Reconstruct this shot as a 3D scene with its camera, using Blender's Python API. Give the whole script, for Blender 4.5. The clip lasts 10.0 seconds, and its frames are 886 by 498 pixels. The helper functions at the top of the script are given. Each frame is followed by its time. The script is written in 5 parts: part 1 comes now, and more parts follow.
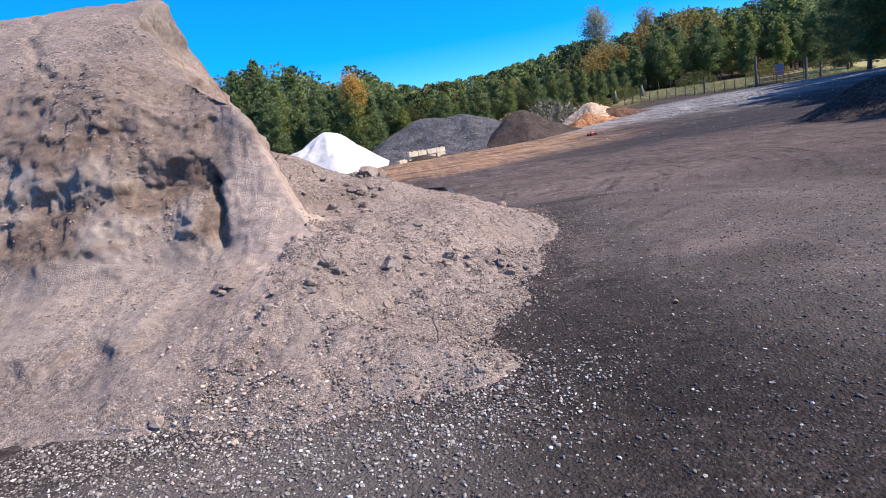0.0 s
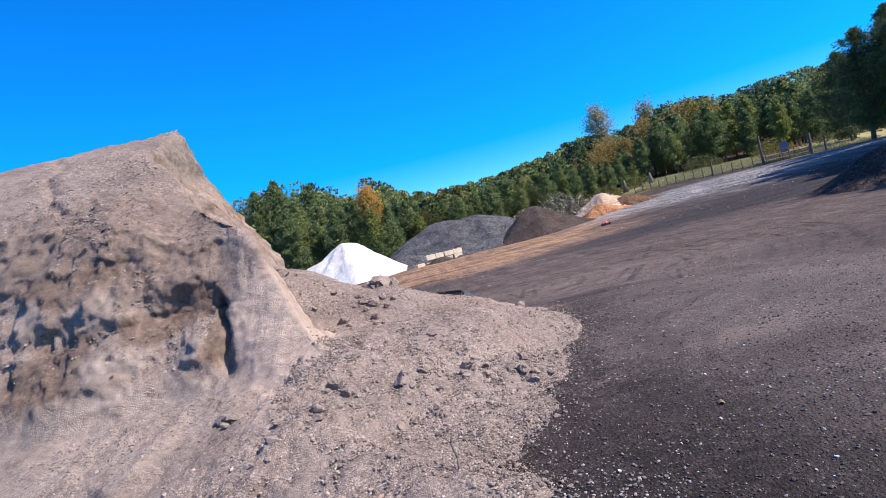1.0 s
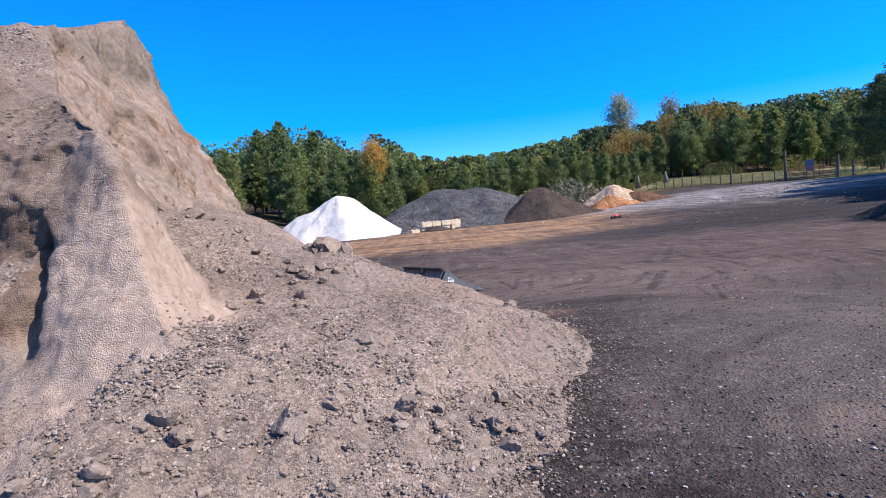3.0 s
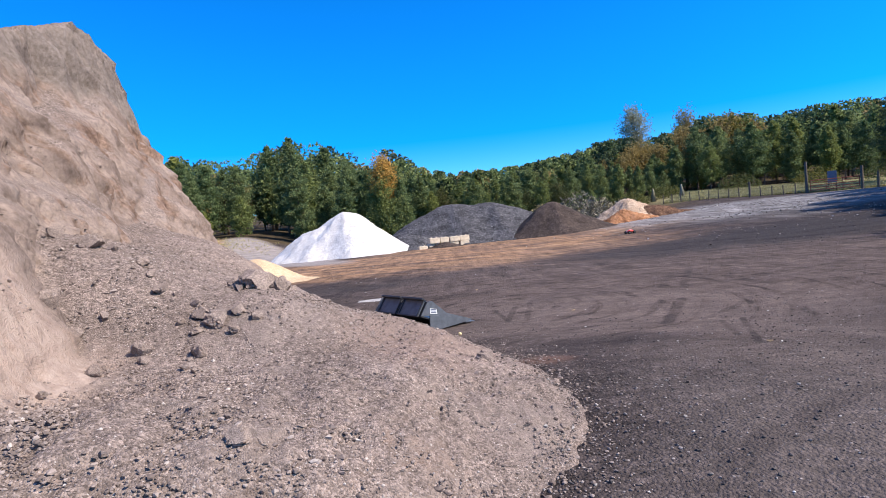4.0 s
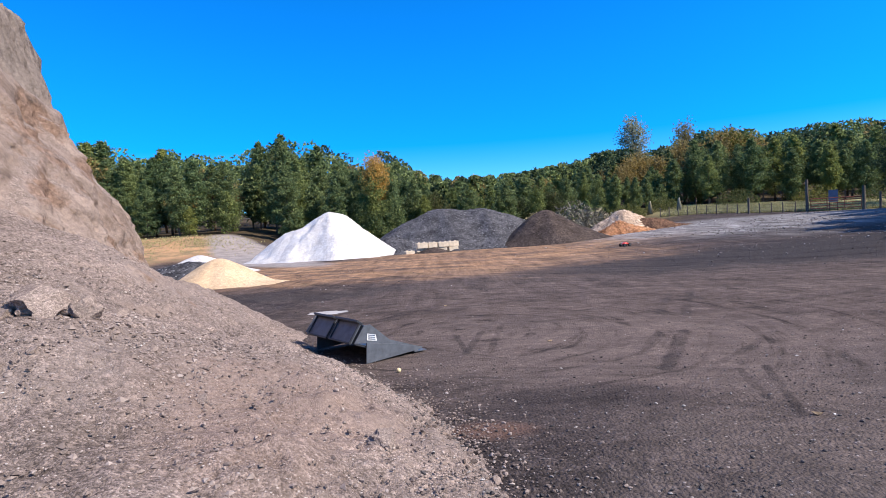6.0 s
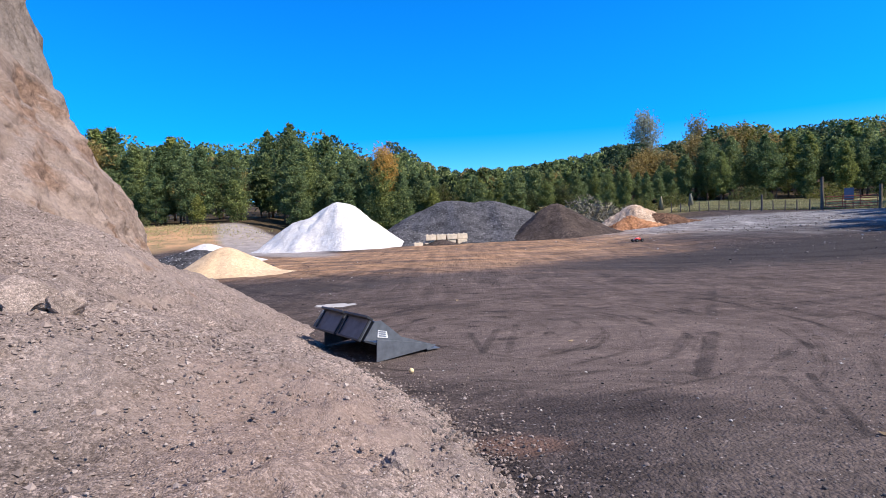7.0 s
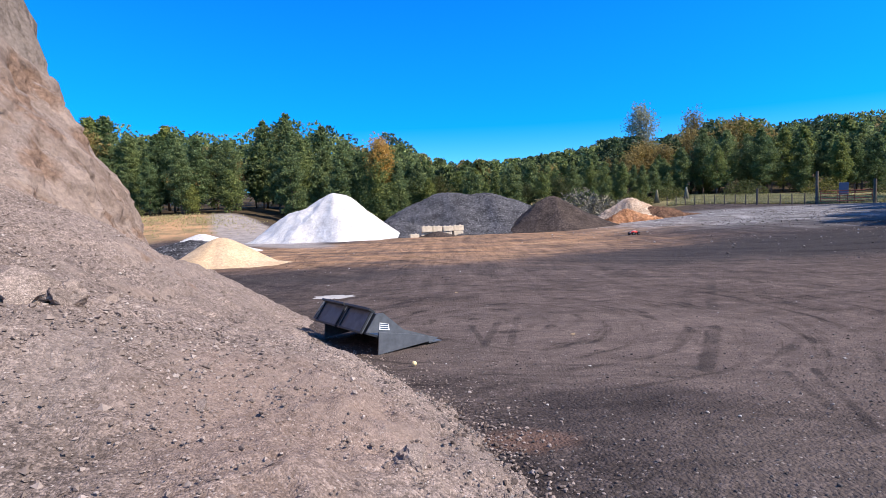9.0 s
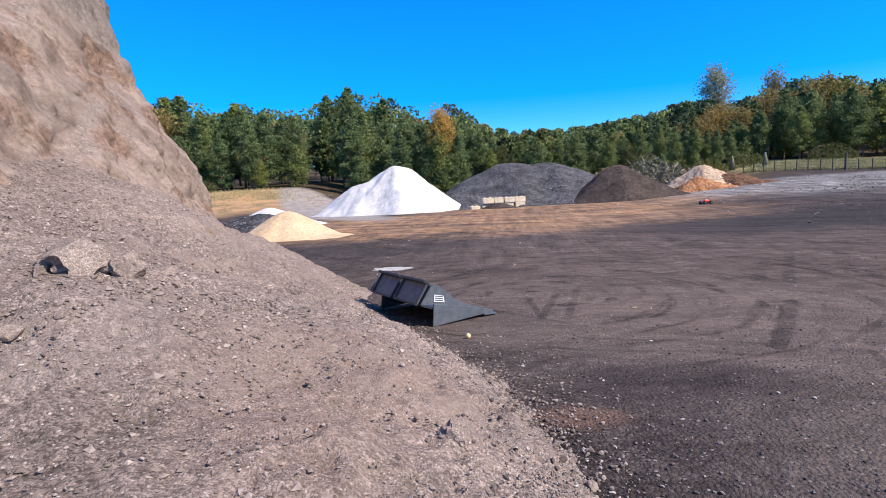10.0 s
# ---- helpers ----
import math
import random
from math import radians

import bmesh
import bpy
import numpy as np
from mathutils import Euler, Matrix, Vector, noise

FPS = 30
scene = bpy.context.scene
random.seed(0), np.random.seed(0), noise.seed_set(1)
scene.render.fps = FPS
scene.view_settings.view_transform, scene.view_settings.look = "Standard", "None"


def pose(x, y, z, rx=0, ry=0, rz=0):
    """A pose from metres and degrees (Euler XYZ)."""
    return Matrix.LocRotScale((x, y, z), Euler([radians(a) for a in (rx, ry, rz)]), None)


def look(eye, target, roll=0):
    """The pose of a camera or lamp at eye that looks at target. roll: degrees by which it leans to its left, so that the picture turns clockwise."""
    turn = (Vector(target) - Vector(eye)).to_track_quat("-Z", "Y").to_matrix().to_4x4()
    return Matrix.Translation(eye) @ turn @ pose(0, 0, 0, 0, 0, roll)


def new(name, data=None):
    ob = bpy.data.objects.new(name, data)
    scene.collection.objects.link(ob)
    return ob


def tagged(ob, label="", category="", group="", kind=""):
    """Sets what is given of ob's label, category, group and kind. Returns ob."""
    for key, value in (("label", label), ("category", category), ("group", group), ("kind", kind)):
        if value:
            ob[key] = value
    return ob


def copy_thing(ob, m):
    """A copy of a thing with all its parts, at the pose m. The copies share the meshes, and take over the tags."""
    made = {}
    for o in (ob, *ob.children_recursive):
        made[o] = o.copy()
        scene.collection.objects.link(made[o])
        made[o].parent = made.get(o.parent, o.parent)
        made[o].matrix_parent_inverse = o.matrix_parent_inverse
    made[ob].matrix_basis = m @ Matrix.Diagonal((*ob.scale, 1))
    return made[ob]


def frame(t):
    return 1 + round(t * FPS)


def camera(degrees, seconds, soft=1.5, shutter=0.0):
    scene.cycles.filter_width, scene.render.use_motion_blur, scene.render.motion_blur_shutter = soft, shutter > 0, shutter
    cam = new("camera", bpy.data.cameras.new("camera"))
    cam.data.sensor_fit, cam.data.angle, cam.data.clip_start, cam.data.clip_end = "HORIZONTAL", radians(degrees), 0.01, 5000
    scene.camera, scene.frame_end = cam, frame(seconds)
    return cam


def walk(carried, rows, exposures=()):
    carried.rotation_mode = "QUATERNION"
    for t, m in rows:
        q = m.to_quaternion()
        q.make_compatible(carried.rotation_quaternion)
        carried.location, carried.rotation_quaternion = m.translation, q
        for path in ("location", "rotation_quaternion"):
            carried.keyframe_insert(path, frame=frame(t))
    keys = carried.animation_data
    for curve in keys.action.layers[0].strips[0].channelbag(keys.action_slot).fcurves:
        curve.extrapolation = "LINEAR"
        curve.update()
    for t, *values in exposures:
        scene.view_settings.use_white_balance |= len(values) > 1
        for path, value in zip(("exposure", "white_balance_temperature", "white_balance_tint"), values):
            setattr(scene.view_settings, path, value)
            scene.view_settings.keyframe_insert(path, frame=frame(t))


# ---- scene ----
cam = camera(76.0, 10.0, soft=0.85)
PATH = [
    (0, (-1.286, -2.726, 1.7), (-1.109, 7.059, -0.358), -9.38),
    (0.5, (-1.257, -2.5, 1.731), (-1.06, 7.443, 0.679), -12.37),
    (1, (-1.173, -2.442, 1.712), (-1.012, 7.554, 1.443), -13.80),
    (1.5, (-1.216, -2.091, 1.673), (-1.161, 7.908, 1.585), -10.93),
    (2, (-1.187, -1.526, 1.648), (-0.88, 8.467, 1.403), -8.78),
    (2.5, (-0.945, -0.91, 1.653), (-0.592, 8.981, 0.226), -9.38),
    (2.7, (-0.94, -0.652, 1.594), (-0.659, 9.298, 0.638), -6.08),
    (3.8, (-0.445, 0.74, 1.572), (-0.611, 10.718, 0.916), -5.44),
    (4, (-0.367, 0.978, 1.608), (-0.51, 10.963, 1.082), -5.62),
    (4.5, (-0.176, 1.523, 1.568), (-0.08, 11.521, 1.412), -5.50),
    (5, (-0.083, 2.031, 1.546), (0.311, 12.023, 1.505), -4.66),
    (5.5, (0.129, 2.32, 1.566), (0.589, 12.309, 1.431), -3.68),
    (6, (0.193, 2.67, 1.545), (0.136, 12.659, 1.098), -3.37),
    (7.5, (0.019, 3.101, 1.535), (-0.134, 13.083, 0.952), -2.17),
    (8, (-0.01, 3.086, 1.543), (-0.029, 13.069, 0.951), -2.04),
    (8.5, (-0.004, 3.101, 1.541), (-0.071, 13.08, 0.895), -2.09),
    (9, (0.006, 3.12, 1.539), (-0.101, 13.093, 0.814), -2.05),
    (9.5, (0.021, 3.151, 1.537), (-0.33, 13.098, 0.572), -2.46),
    (10, (0.082, 3.208, 1.526), (-1.137, 13.064, 0.354), -2.95),
]
walk(cam, [(t, look(eye, target, roll)) for t, eye, target, roll in PATH], exposures=[(0.0, 1.1, 6500, 15), (2.5, 1.05, 6500, 15), (4.0, 1.0, 6500, 15), (10.0, 1.0, 6500, 15)])

# ---- world, sun ----
SUN_AZ, SUN_EL = -18.0, 45.0        # degrees: azimuth from +x towards +y, elevation
sun_dir = Vector((math.cos(radians(SUN_AZ)) * math.cos(radians(SUN_EL)), math.sin(radians(SUN_AZ)) * math.cos(radians(SUN_EL)), math.sin(radians(SUN_EL))))
sun = new("sun", bpy.data.lights.new("sun", "SUN"))
sun.data.energy, sun.data.angle, sun.data.color = 3.85, radians(0.55), (1.0, 0.93, 0.81)
sun.matrix_world = Matrix.Translation((30, 8, 40)) @ sun_dir.to_track_quat("Z", "Y").to_matrix().to_4x4()

world = bpy.data.worlds.new("sky")
scene.world = world
world.use_nodes = True
wn, wl = world.node_tree.nodes, world.node_tree.links
sky = wn.new("ShaderNodeTexSky")
sky.sky_type, sky.sun_disc = "NISHITA", False
sky.sun_elevation, sky.sun_rotation = radians(SUN_EL), radians(90 - SUN_AZ)
sky.altitude, sky.air_density, sky.dust_density, sky.ozone_density = 1000, 1.0, 0.0, 5.0
sat = wn.new("ShaderNodeHueSaturation")
ray = wn.new("ShaderNodeTexCoord")
near_sun = wn.new("ShaderNodeVectorMath")
near_sun.operation = "DOT_PRODUCT"
near_sun.inputs[1].default_value = sun_dir
wl.new(ray.outputs["Generated"], near_sun.inputs[0])
pale = wn.new("ShaderNodeMapRange")
pale.interpolation_type = "SMOOTHSTEP"
pale.inputs["From Min"].default_value, pale.inputs["From Max"].default_value = 0.52, 0.96
wl.new(near_sun.outputs["Value"], pale.inputs["Value"])
less = wn.new("ShaderNodeMapRange")
less.inputs["To Min"].default_value, less.inputs["To Max"].default_value = 1.60, 0.6
wl.new(pale.outputs[0], less.inputs["Value"])
wl.new(less.outputs[0], sat.inputs["Saturation"])
wl.new(sky.outputs[0], sat.inputs["Color"])
tint = wn.new("ShaderNodeMix")
tint.data_type, tint.blend_type = "RGBA", "MULTIPLY"
tint.inputs[0].default_value = 1.0
haze = wn.new("ShaderNodeMix")
haze.data_type = "RGBA"
haze.inputs[6].default_value, haze.inputs[7].default_value = (0.60, 0.71, 0.86, 1), (1.0, 0.95, 0.92, 1)
wl.new(pale.outputs[0], haze.inputs[0])
wl.new(haze.outputs[2], tint.inputs[7])
wl.new(sat.outputs[0], tint.inputs[6])
low = wn.new("ShaderNodeSeparateXYZ")
wl.new(ray.outputs["Generated"], low.inputs[0])
rise = wn.new("ShaderNodeMapRange")
rise.interpolation_type = "SMOOTHSTEP"
rise.inputs["From Min"].default_value, rise.inputs["From Max"].default_value = 0.0, 0.30
wl.new(low.outputs[2], rise.inputs["Value"])
deep = wn.new("ShaderNodeMix")
deep.data_type = "RGBA"
deep.inputs[6].default_value, deep.inputs[7].default_value = (0.36, 0.76, 0.92, 1), (1, 1, 1, 1)
wl.new(rise.outputs[0], deep.inputs[0])
blue = wn.new("ShaderNodeMix")
blue.data_type, blue.blend_type = "RGBA", "MULTIPLY"
blue.inputs[0].default_value = 1.0
wl.new(tint.outputs[2], blue.inputs[6])
wl.new(deep.outputs[2], blue.inputs[7])
wl.new(blue.outputs[2], wn["Background"].inputs[0])
wn["Background"].inputs[1].default_value = 0.15


# ---- materials ----
def material(name, rough=0.9, metal=0.0, spec=0.2):
    m = bpy.data.materials.new(name)
    m.use_nodes = True
    b = m.node_tree.nodes["Principled BSDF"]
    b.inputs["Roughness"].default_value = rough
    b.inputs["Metallic"].default_value = metal
    b.inputs["Specular IOR Level"].default_value = spec
    return m, m.node_tree.nodes, m.node_tree.links, b


def coords(n, l, scale=(1, 1, 1), kind="Object"):
    tc = n.new("ShaderNodeTexCoord")
    mp = n.new("ShaderNodeMapping")
    mp.inputs["Scale"].default_value = scale
    l.new(tc.outputs[kind], mp.inputs["Vector"])
    return mp.outputs[0]


def noise_tex(n, l, vec, scale, detail=4.0, rough=0.55, distort=0.0):
    t = n.new("ShaderNodeTexNoise")
    t.inputs["Scale"].default_value, t.inputs["Detail"].default_value = scale, detail
    t.inputs["Roughness"].default_value, t.inputs["Distortion"].default_value = rough, distort
    l.new(vec, t.inputs["Vector"])
    return t.outputs[0]


def ramp(n, l, fac, stops):
    r = n.new("ShaderNodeValToRGB")
    while len(r.color_ramp.elements) < len(stops):
        r.color_ramp.elements.new(0.5)
    for e, (p, c) in zip(r.color_ramp.elements, stops):
        e.position, e.color = p, (*c, 1) if len(c) == 3 else c
    l.new(fac, r.inputs[0])
    return r.outputs[0]


def grey(v):
    return (v, v, v)


def mix(n, l, fac, a, b, mode="MIX"):
    x = n.new("ShaderNodeMix")
    x.data_type, x.blend_type = "RGBA", mode
    for sock, v in ((x.inputs[0], fac), (x.inputs[6], a), (x.inputs[7], b)):
        if isinstance(v, (int, float)):
            sock.default_value = v
        elif isinstance(v, tuple):
            sock.default_value = (*v, 1)
        else:
            l.new(v, sock)
    return x.outputs[2]


def calc(n, l, op, a, b=0.0, c=0.0, clamp=False):
    x = n.new("ShaderNodeMath")
    x.operation, x.use_clamp = op, clamp
    for sock, v in zip(x.inputs, (a, b, c)):
        if isinstance(v, (int, float)):
            sock.default_value = v
        else:
            l.new(v, sock)
    return x.outputs[0]


def axis(n, l, vec, i):
    s = n.new("ShaderNodeSeparateXYZ")
    l.new(vec, s.inputs[0])
    return s.outputs[i]


def bump(n, l, b, height, strength, dist):
    x = n.new("ShaderNodeBump")
    x.inputs["Strength"].default_value, x.inputs["Distance"].default_value = strength, dist
    l.new(height, x.inputs["Height"])
    l.new(x.outputs[0], b.inputs["Normal"])


def spot(n, l, vec, x, y, rx, ry, edge=0.5, wobble=0.5, freq=0.3, turn=0.0):
    """A stain on the ground of about elliptic shape with a ragged rim: 1 inside, 0 outside."""
    px, py = axis(n, l, vec, 0), axis(n, l, vec, 1)
    dx, dy = calc(n, l, "SUBTRACT", px, x), calc(n, l, "SUBTRACT", py, y)
    c, s = math.cos(radians(turn)), math.sin(radians(turn))
    ux = calc(n, l, "ADD", calc(n, l, "MULTIPLY", dx, c / rx), calc(n, l, "MULTIPLY", dy, s / rx))
    uy = calc(n, l, "ADD", calc(n, l, "MULTIPLY", dx, -s / ry), calc(n, l, "MULTIPLY", dy, c / ry))
    d = calc(n, l, "SQRT", calc(n, l, "ADD", calc(n, l, "MULTIPLY", ux, ux), calc(n, l, "MULTIPLY", uy, uy)))
    d = calc(n, l, "MULTIPLY_ADD", calc(n, l, "SUBTRACT", noise_tex(n, l, vec, freq, 6, 0.6), 0.5), 2 * wobble, d)
    m = n.new("ShaderNodeMapRange")
    m.interpolation_type = "SMOOTHSTEP"
    m.inputs["From Min"].default_value, m.inputs["From Max"].default_value = 1 + edge / 2, 1 - edge / 2
    l.new(d, m.inputs["Value"])
    return m.outputs[0]


def grit(n, l, vec, dark, light, pale, fine=90.0, coarse=22.0, pale_share=0.06, punch=1.0):
    """Gritty earth: two sizes of grain, patches, and single pale chips. Gives the colour and the height."""
    big = noise_tex(n, l, vec, 0.9, 5, 0.6)
    patch = ramp(n, l, big, [(0.32, dark), (0.68, light)])
    g1 = noise_tex(n, l, vec, coarse, 6, 0.75)
    col = mix(n, l, 0.75 * punch, patch, ramp(n, l, g1, [(0.34, grey(0.18)), (0.5, grey(0.5)), (0.66, grey(0.82))]), "OVERLAY")
    cell = n.new("ShaderNodeTexVoronoi")
    cell.inputs["Scale"].default_value = fine
    l.new(vec, cell.inputs["Vector"])
    tone = axis(n, l, cell.outputs["Color"], 0)
    col = mix(n, l, 0.75 * punch, col, ramp(n, l, tone, [(0.0, grey(0.14)), (0.55, grey(0.5)), (1.0, grey(0.86))]), "OVERLAY")
    chips = calc(n, l, "GREATER_THAN", tone, 1 - pale_share)
    near = calc(n, l, "LESS_THAN", cell.outputs["Distance"], 0.42)
    col = mix(n, l, calc(n, l, "MULTIPLY", chips, near), col, pale)
    h = calc(n, l, "MULTIPLY_ADD", cell.outputs["Distance"], -0.35, g1)
    return col, h


def earth_material(name, dark, light, pale, fine=90.0, coarse=22.0, share=0.06, strength=0.7, dist=0.03, punch=1.0):
    m, n, l, b = material(name, 0.95, 0, 0.12)
    vec = coords(n, l)
    col, h = grit(n, l, vec, dark, light, pale, fine, coarse, share, punch)
    l.new(col, b.inputs["Base Color"])
    bump(n, l, b, h, strength, dist)
    return m


def stone_material(name, stops, rough=0.85):
    m, n, l, b = material(name, rough, 0, 0.25)
    geo = n.new("ShaderNodeNewGeometry")
    c = ramp(n, l, geo.outputs["Random Per Island"], stops)
    v = coords(n, l)
    c = mix(n, l, 0.5, c, ramp(n, l, noise_tex(n, l, v, 60, 4), [(0.3, grey(0.3)), (0.7, grey(0.7))]), "OVERLAY")
    l.new(c, b.inputs["Base Color"])
    return m


def plain_material(name, colour, rough=0.6, metal=0.0, spec=0.3, wear=0.25, scale=14.0, bumps=0.15):
    m, n, l, b = material(name, rough, metal, spec)
    v = coords(n, l)
    t = noise_tex(n, l, v, scale, 6, 0.65)
    c = mix(n, l, wear, colour, ramp(n, l, t, [(0.3, tuple(x * 0.5 for x in colour)), (0.7, tuple(min(1, x * 1.7) for x in colour))]))
    l.new(c, b.inputs["Base Color"])
    bump(n, l, b, t, bumps, 0.01)
    return m


def leaf_material(name, stops, trans=0.25, vary=0.8):
    m, n, l, b = material(name, 0.6, 0, 0.25)
    geo, info = n.new("ShaderNodeNewGeometry"), n.new("ShaderNodeObjectInfo")
    c = ramp(n, l, geo.outputs["Random Per Island"], stops)
    tone = ramp(n, l, info.outputs["Random"], [(0.0, (0.32, 0.40, 0.42)), (0.5, (0.47, 0.5, 0.5)), (0.85, (0.57, 0.57, 0.45)), (1.0, (0.68, 0.61, 0.38))])
    c = mix(n, l, vary, c, tone, "OVERLAY")
    l.new(c, b.inputs["Base Color"])
    tr = n.new("ShaderNodeBsdfTranslucent")
    l.new(c, tr.inputs["Color"])
    ms = n.new("ShaderNodeMixShader")
    ms.inputs[0].default_value = trans
    l.new(b.outputs[0], ms.inputs[1])
    l.new(tr.outputs[0], ms.inputs[2])
    l.new(ms.outputs[0], n["Material Output"].inputs[0])
    return m


# main pile: brown-grey compost earth with damp and shade-darkened patches, pinkish dry ones
def pile_material():
    m, n, l, b = material("pile_earth", 0.95, 0, 0.1)
    vec = coords(n, l)
    col, h = grit(n, l, vec, (0.190, 0.148, 0.128), (0.310, 0.242, 0.210), (0.54, 0.48, 0.44), 105, 22, 0.022, 0.9)
    # smooth dusty stretches between the gritty ones
    dust = ramp(n, l, noise_tex(n, l, vec, 1.1, 6, 0.7, 0.6), [(0.50, grey(0.0)), (0.62, grey(0.55))])
    col = mix(n, l, dust, col, ramp(n, l, noise_tex(n, l, vec, 20, 7, 0.75), [(0.38, (0.20, 0.159, 0.139)), (0.62, (0.335, 0.270, 0.237))]))
    # dry pale pink-tan clay of the cut faces, where the slope is steep
    geo = n.new("ShaderNodeNewGeometry")
    nz = axis(n, l, geo.outputs["Normal"], 2)
    nx = axis(n, l, geo.outputs["Normal"], 0)
    wob = noise_tex(n, l, vec, 2.2, 5, 0.6)
    steep = calc(n, l, "MULTIPLY_ADD", wob, 0.5, calc(n, l, "SUBTRACT", 0.62, nz))
    steep = calc(n, l, "MULTIPLY", calc(n, l, "SUBTRACT", steep, 0.12), 4.0, clamp=True)
    east = calc(n, l, "MULTIPLY", calc(n, l, "ADD", nx, 0.02), 5.0, clamp=True)
    turn = n.new("ShaderNodeMapping")
    turn.inputs["Rotation"].default_value = (radians(-38), 0, 0)
    l.new(vec, turn.inputs["Vector"])
    thin = n.new("ShaderNodeMapping")
    thin.inputs["Scale"].default_value = (1.3, 1.8, 0.45)
    l.new(turn.outputs[0], thin.inputs["Vector"])
    streak = noise_tex(n, l, thin.outputs[0], 1.5, 7, 0.62, 0.7)
    clay = ramp(n, l, streak, [(0.28, (0.135, 0.098, 0.081)), (0.42, (0.235, 0.177, 0.148)), (0.56, (0.34, 0.262, 0.222)), (0.75, (0.29, 0.238, 0.21))])
    clay = mix(n, l, 0.6, clay, ramp(n, l, noise_tex(n, l, vec, 18, 9, 0.8), [(0.32, grey(0.2)), (0.5, grey(0.5)), (0.68, grey(0.78))]), "OVERLAY")
    hole = ramp(n, l, noise_tex(n, l, thin.outputs[0], 1.35, 9, 0.75, 0.9), [(0.52, grey(0.0)), (0.61, grey(1.0))])
    rust = ramp(n, l, noise_tex(n, l, vec, 9, 6, 0.75), [(0.36, (0.085, 0.052, 0.038)), (0.5, (0.20, 0.125, 0.09)), (0.64, (0.34, 0.225, 0.165))])
    clay = mix(n, l, calc(n, l, "MULTIPLY", hole, 0.8), clay, rust)
    px, py, pz = axis(n, l, vec, 0), axis(n, l, vec, 1), axis(n, l, vec, 2)
    side = n.new("ShaderNodeCombineXYZ")
    l.new(py, side.inputs[0])
    l.new(pz, side.inputs[1])
    l.new(px, side.inputs[2])
    for sy, sz, ry, rz in ((11.1, 3.5, 0.60, 0.40), (11.4, 2.6, 0.5, 0.25), (10.3, 2.9, 0.4, 0.3), (9.6, 2.2, 0.4, 0.2), (8.6, 3.2, 0.5, 0.3)):
        clay = mix(n, l, calc(n, l, "MULTIPLY", spot(n, l, side.outputs[0], sy, sz, ry, rz, 0.5, 0.9, 1.8), 0.8), clay, rust)
    # grey gritty crust under the top edge
    crust = calc(n, l, "MULTIPLY", calc(n, l, "SUBTRACT", calc(n, l, "MULTIPLY_ADD", noise_tex(n, l, vec, 1.4, 6, 0.7), 1.6, pz), 4.5), 3.0, clamp=True)
    clay = mix(n, l, calc(n, l, "MULTIPLY", crust, 0.75), clay, ramp(n, l, noise_tex(n, l, vec, 14, 7, 0.75), [(0.35, (0.10, 0.083, 0.074)), (0.65, (0.29, 0.245, 0.215))]))
    col = mix(n, l, calc(n, l, "MULTIPLY", steep, east), col, clay)
    # undercut front: damp and hollows' shade painted dark, dry crust and lit ribs pale
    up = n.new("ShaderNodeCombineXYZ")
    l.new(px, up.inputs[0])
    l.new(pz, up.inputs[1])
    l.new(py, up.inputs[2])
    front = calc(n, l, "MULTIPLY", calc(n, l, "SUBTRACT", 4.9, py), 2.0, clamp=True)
    wet_shade = ramp(n, l, noise_tex(n, l, vec, 16, 7, 0.75), [(0.33, (0.095, 0.062, 0.047)), (0.52, (0.160, 0.110, 0.085)), (0.68, (0.26, 0.187, 0.150))])
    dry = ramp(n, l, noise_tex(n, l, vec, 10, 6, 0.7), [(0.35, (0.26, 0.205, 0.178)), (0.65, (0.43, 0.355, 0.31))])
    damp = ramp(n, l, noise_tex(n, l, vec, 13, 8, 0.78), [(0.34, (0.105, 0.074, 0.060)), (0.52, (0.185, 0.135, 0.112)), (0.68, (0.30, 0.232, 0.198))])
    for sx, sz, rx, rz, force, tone in ((-4.6, 2.6, 1.5, 0.70, 0.6, damp), (-3.9, 1.95, 0.8, 0.30, 0.6, damp), (-3.72, 1.60, 0.36, 0.17, 0.85, wet_shade), (-4.20, 1.48, 0.30, 0.20, 0.8, wet_shade), (-5.30, 1.22, 0.50, 0.28, 0.8, wet_shade), (-5.15, 2.10, 0.55, 0.20, 0.6, wet_shade), (-3.50, 1.28, 0.10, 0.25, 0.8, wet_shade),
                                        (-4.95, 1.50, 0.20, 0.15, 0.6, wet_shade), (-4.74, 1.80, 0.26, 0.22, 0.4, dry), (-4.50, 1.22, 0.32, 0.14, 0.75, dry), (-5.50, 1.82, 0.18, 0.22, 0.8, dry), (-3.82, 1.20, 0.13, 0.16, 0.7, dry), (-4.46, 0.75, 1.2, 0.30, 0.45, dry)):
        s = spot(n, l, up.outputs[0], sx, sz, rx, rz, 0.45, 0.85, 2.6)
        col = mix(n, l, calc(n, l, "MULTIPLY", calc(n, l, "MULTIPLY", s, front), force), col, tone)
    # pale dust on the nose of the cut face
    nose = spot(n, l, up.outputs[0], -2.92, 1.18, 0.46, 0.66, 0.6, 0.5, 1.3)
    nose = calc(n, l, "MULTIPLY", calc(n, l, "MULTIPLY", nose, front), 0.75)
    col = mix(n, l, nose, col, ramp(n, l, noise_tex(n, l, vec, 12, 8, 0.75), [(0.33, (0.33, 0.240, 0.198)), (0.5, (0.48, 0.365, 0.302)), (0.7, (0.58, 0.455, 0.385))]))
